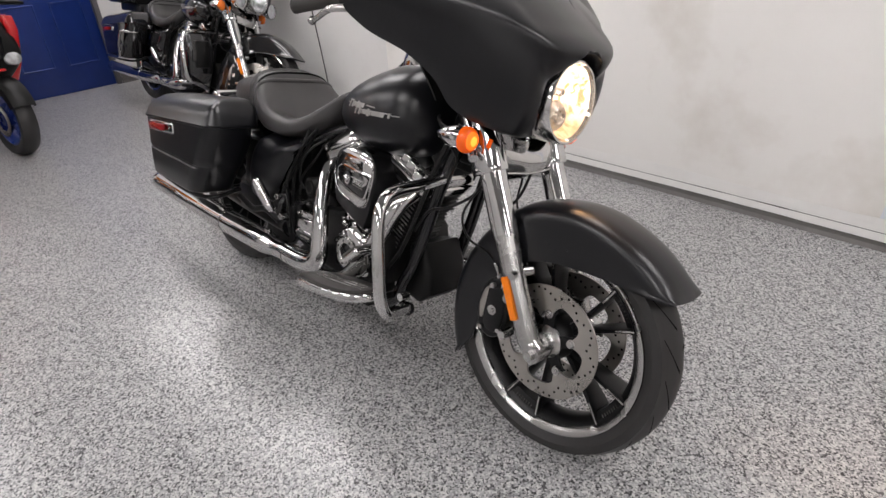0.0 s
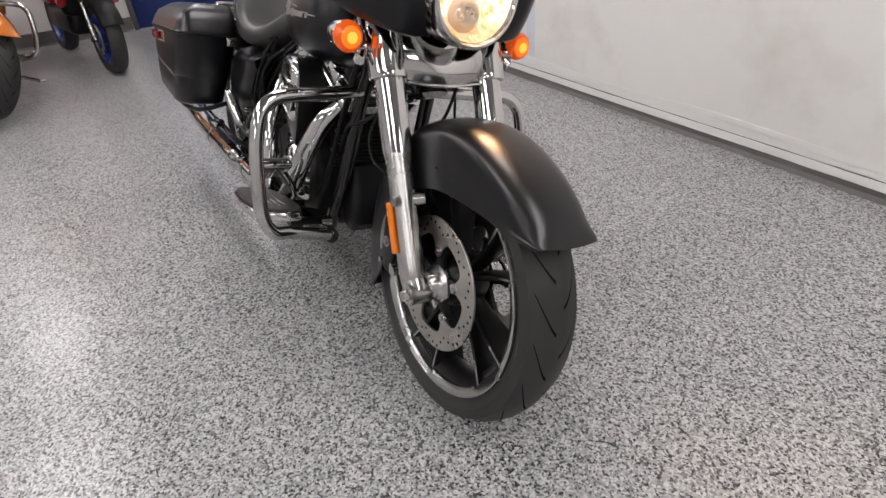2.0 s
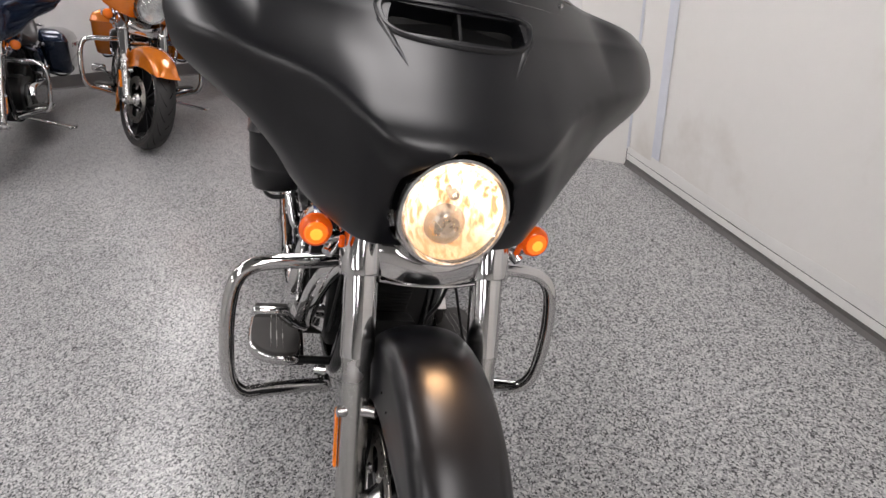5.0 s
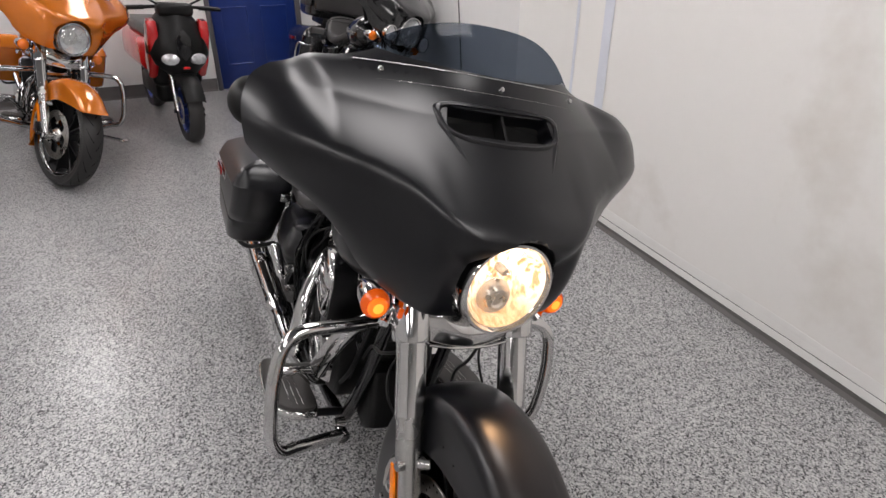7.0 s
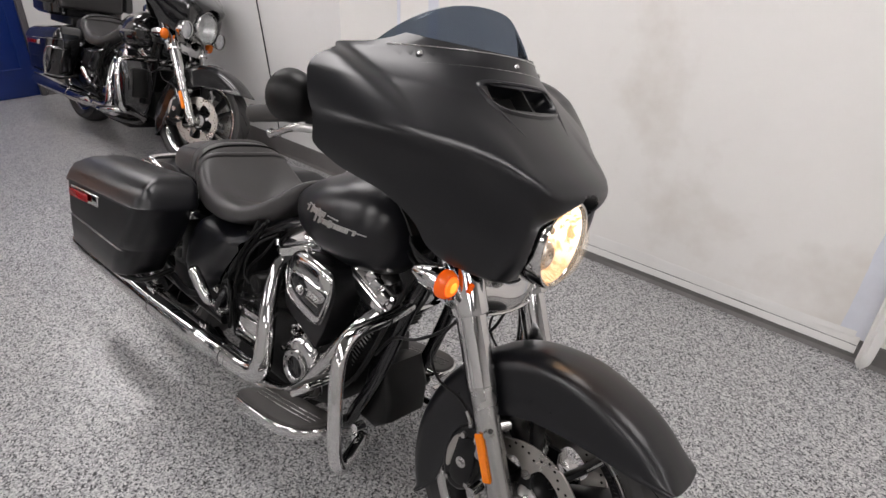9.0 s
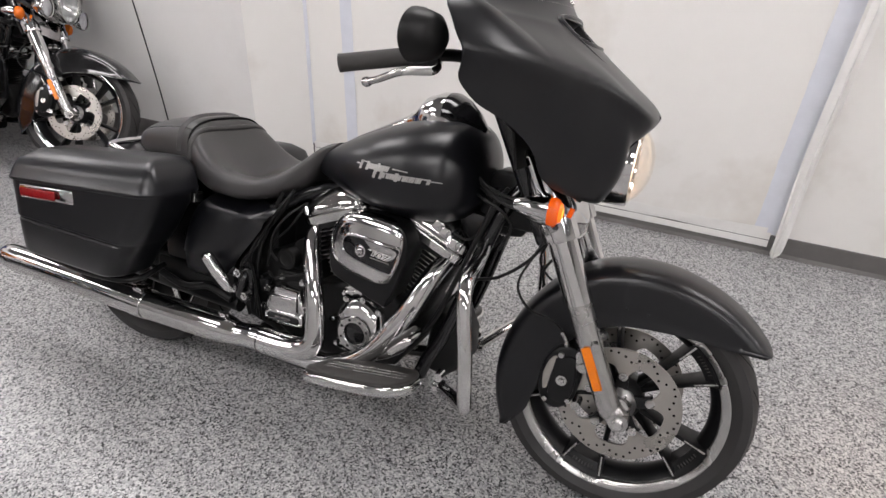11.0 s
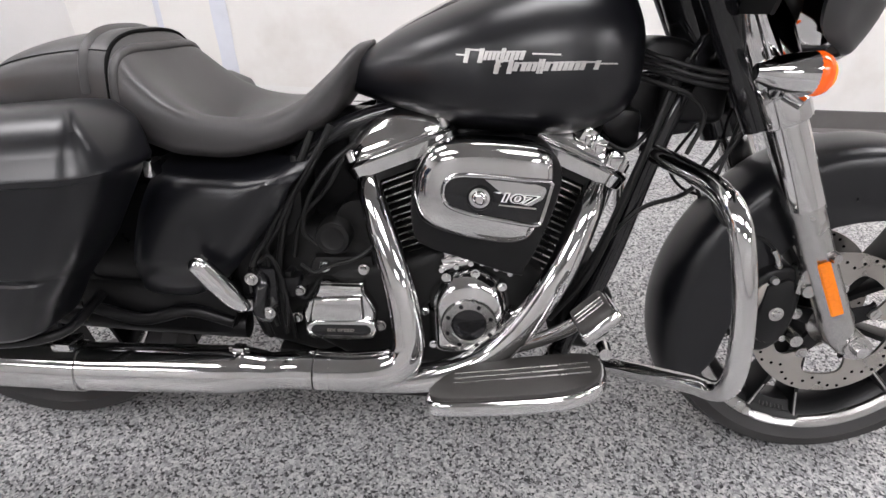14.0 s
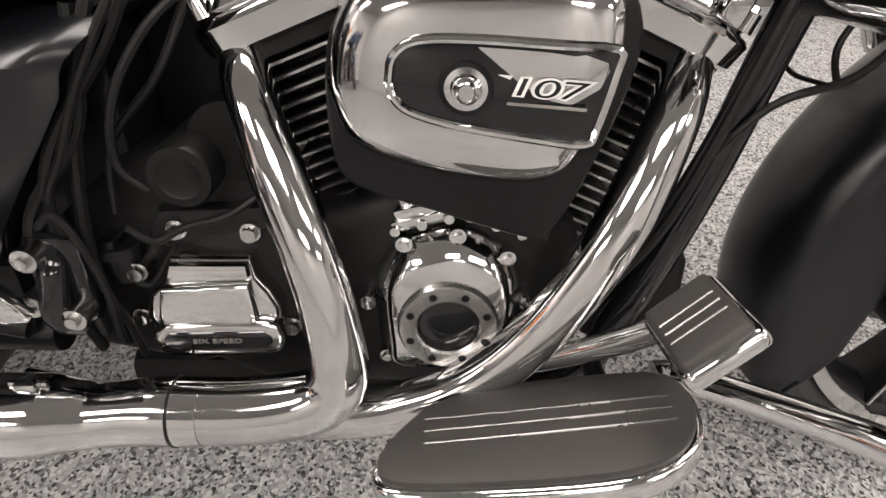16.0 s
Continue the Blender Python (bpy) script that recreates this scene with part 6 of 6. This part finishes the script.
def touring_bike(name, m, label, paint, lit=False, near=True, script=True, spoke=BLACKMETAL, lip=CHROME, dresser=False, turned=0.0):
    root = thing(name, m, label, "motorcycle", "parked motorcycles")
    cast_wheel(root, WC, "front_wheel", R_T, 0.066, 0.262, spoke, lip, detail=near)
    cast_wheel(root, RA, "rear_wheel", R_T, 0.092, 0.236, spoke, lip, detail=False, tread=near)
    for s in (-1, 1):
        brake_disc(root, WC, s * 0.074, detail=near)
        fork(root, s)
        caliper(root, s)
        turn_signal(root, s, lit)
        crash_bar(root, s)
        saddlebag(root, s, paint)
        side_cover(root, s, paint)
        floorboard(root, s)
        passenger_peg(root, s)
        handlebar(root, s)
        fork_upper(root, s)
    fender_front(root, paint)
    fairing(root, paint, lit, True, SMOKE, 0.16 if dresser else 0.086)
    nacelle(root, lit)
    tank(root, paint, script)
    seat(root)
    engine(root, near)
    exhaust(root)
    brake_pedal(root)
    frame_tubes(root)
    hoses(root)
    rear_fender(root, paint)
    side_stand(root)
    if dresser:
        tour_pack(root, paint)
        dresser_trim(root, paint)
    stretch(root)
    if turned:
        steer(root, turned)
    return root


def lay(x, y, yaw, lean=12.0, scale=1.0):
    """The pose of a bike whose front tyre stands at (x, y), heading by yaw, on its side stand."""
    return pose(x, y, 0, 0, 0, yaw) @ pose(0, 0, 0, -lean, 0, 0) @ Matrix.Scale(scale, 4) @ pose(-1.62, 0, 0)


LEANDEG, YC, ZC = 13.7, -0.1163, -0.0022
touring_bike("motorcycle", pose(0, YC, ZC, -LEANDEG, 0, 0), "matte black touring motorcycle with chrome engine, headlight and signals lit", MATTE, lit=True, lip=SATIN)
touring_bike("motorcycle", lay(-1.66, 0.84, 2, 12, 0.98), "gloss black dresser motorcycle with top case and passing lamps", VIVID, near=False, lip=CHROME, dresser=True, turned=24)
touring_bike("motorcycle", lay(-2.05, -1.31, 10), "orange touring motorcycle on its side stand, fork turned", ORANGE, near=False, script=False, turned=24)
touring_bike("motorcycle", lay(-1.98, -2.36, 8), "navy blue touring motorcycle on its side stand, fork turned", NAVY, near=False, script=False, turned=20)


def sport_scooter(m):
    root = thing("scooter", m, "red and black sports scooter with blue wheels", "scooter", "parked motorcycles")
    fw, rw, r = Vector((0, 0, 0.255)), Vector((-1.30, 0, 0.255)), 0.255
    for c, nm in ((fw, "front_wheel"), (rw, "rear_wheel")):
        t = part(nm, tyre(c, r, 0.058, 0.175), RUBBER, root)
        part("rim", lathe([(0.178, -0.045), (0.165, -0.047), (0.150, -0.02), (0.150, 0.02), (0.165, 0.047), (0.178, 0.045)], c, "y", 40), BLUERIM, t, "blue painted rim")
        part("hub", lathe([(0.0, -0.06), (0.035, -0.06), (0.045, 0), (0.035, 0.06), (0.0, 0.06)], c, "y", 20), BLUERIM, t)
        for i in range(5):
            a = 2 * math.pi * i / 5
            part("spoke", sweep([c + Vector((0.03 * math.cos(a), 0, 0.03 * math.sin(a))), c + Vector((0.155 * math.cos(a + 0.2), 0, 0.155 * math.sin(a + 0.2)))], [0.016, 0.012], 8, 1), BLUERIM, t)
    part("brake_disc", lathe([(0.07, -0.068), (0.11, -0.068), (0.11, -0.064), (0.07, -0.064), (0.07, -0.068)], fw, "y", 36), STEEL, root)
    for s in (-1, 1):
        leg = part("fork_leg", sweep([(0.0, s * 0.085, 0.25), (-0.06, s * 0.085, 0.40), (-0.13, s * 0.08, 0.58)], [0.022, 0.020, 0.022], 14), SATIN, root)
        part("axle_nut", rod((0, s * 0.085, 0.255), (0, s * 0.115, 0.255), 0.016), BLACKMETAL, leg)
    rings = []
    for i in range(13):
        a = radians(25 + 110 * i / 12)
        rings.append([fw + Vector((q * math.cos(a), y, q * math.sin(a))) for y, q in ((-0.078, 0.235), (-0.072, 0.278), (-0.04, 0.292), (0, 0.295), (0.04, 0.292), (0.072, 0.278), (0.078, 0.235))])
    part("front_fender", solid(loft(rings, closed=False), 0.004), PLASTIC, root)

    def shell(name, rows, material, label=""):
        rg = []
        for z, x, hw, back in rows:
            rg.append([Vector((x - back * (1 - max(0, math.cos(a)) ** 0.8), hw * math.sin(a), z)) for a in np.linspace(-math.pi / 2, math.pi / 2, 21)])
        return part(name, solid(loft(rg, closed=False), 0.008), material, root, label)
    shell("front_shield", [(0.52, 0.02, 0.10, 0.16), (0.60, 0.05, 0.19, 0.22), (0.68, 0.06, 0.23, 0.24), (0.78, 0.03, 0.22, 0.22), (0.90, -0.03, 0.17, 0.18), (0.98, -0.08, 0.11, 0.12)], PLASTIC, "black front shield")
    for s in (-1, 1):
        part("side_panel", plate([(-0.06, 0.92), (-0.03, 0.83), (-0.06, 0.74), (-0.12, 0.60), (-0.24, 0.47), (-0.30, 0.60), (-0.22, 0.80), (-0.13, 0.93)], s * 0.150, s * 0.222, 0.02, 0, 3), RED, root, "red side panel")
        h_ = part("headlight", moved(lathe([(0.0, 0.02), (0.035, 0.012), (0.055, 0.0), (0.06, -0.04)], (0, 0, 0), "x", 24), aim((0.045, s * 0.105, 0.655), (1, s * 0.35, 0.1)) @ Matrix.Diagonal((1, 1.15, 0.75, 1))), LENSOFF, root, "clear twin headlight")
        part("mirror", join(sweep([(-0.14, s * 0.10, 1.02), (-0.10, s * 0.24, 1.10), (-0.12, s * 0.30, 1.16)], 0.008, 8), moved(lathe([(0.0, 0.02), (0.05, 0.01), (0.058, -0.012), (0.0, -0.014)], (0, 0, 0), "x", 24), aim((-0.12, s * 0.31, 1.18), (1, 0, 0)) @ Matrix.Diagonal((1, 1.2, 0.8, 1)))), PLASTIC, root)
        part("grip", rod((-0.20, s * 0.20, 1.00), (-0.24, s * 0.36, 0.99), 0.017), PADRUBBER, root)
    part("grille", plate([(0, 0.88), (0.06, 0.80), (0.05, 0.70), (0, 0.64), (-0.05, 0.70), (-0.06, 0.80)], -0.004, 0.006, 0.004), GLOSSBLACK, root).matrix_basis = pose(0.068, 0, 0.0, 0, 0, 90)
    part("badge", box(0.072, 0.082, -0.025, 0.025, 0.585, 0.603, 0.004), RED, root)
    part("handlebar", join(sweep([(-0.18, -0.36, 0.99), (-0.16, -0.12, 1.01), (-0.14, 0, 1.0), (-0.16, 0.12, 1.01), (-0.18, 0.36, 0.99)], 0.013, 10), box(-0.20, -0.06, -0.13, 0.13, 0.95, 1.04, 0.03, 3)), PLASTIC, root)
    part("leg_shield", box(-0.34, -0.22, -0.19, 0.19, 0.40, 0.92, 0.05, 3), PLASTIC, root)
    part("floor_tunnel", box(-0.90, -0.25, -0.17, 0.17, 0.26, 0.44, 0.05, 3), PLASTIC, root)
    part("body", box(-1.55, -0.62, -0.19, 0.19, 0.44, 0.72, 0.08, 4), RED, root, "red rear body")
    part("seat", box(-1.50, -0.60, -0.15, 0.15, 0.72, 0.82, 0.04, 4), LEATHER, root)
    part("side_stand", sweep([(-0.72, 0.12, 0.27), (-0.70, 0.24, 0.12), (-0.69, 0.30, 0.0)], 0.011, 8), BLACKMETAL, root)
    return root


sport_scooter(pose(-2.70, -0.48, 0, 0, 0, 12) @ pose(0, 0, 0, -5, 0, 0))

# the headlight's own beam
beam = bpy.data.lights.new("headlight_beam", "SPOT")
beam.energy, beam.color, beam.spot_size, beam.spot_blend, beam.shadow_soft_size = 30, (1.0, 0.58, 0.28), radians(110), 1.0, 0.06
bo = new("headlight_beam", beam)
bo.matrix_world = pose(0, YC, ZC, -LEANDEG, 0, 0) @ look((1.545, 0, 0.946), (3.6, 0, 0.35))
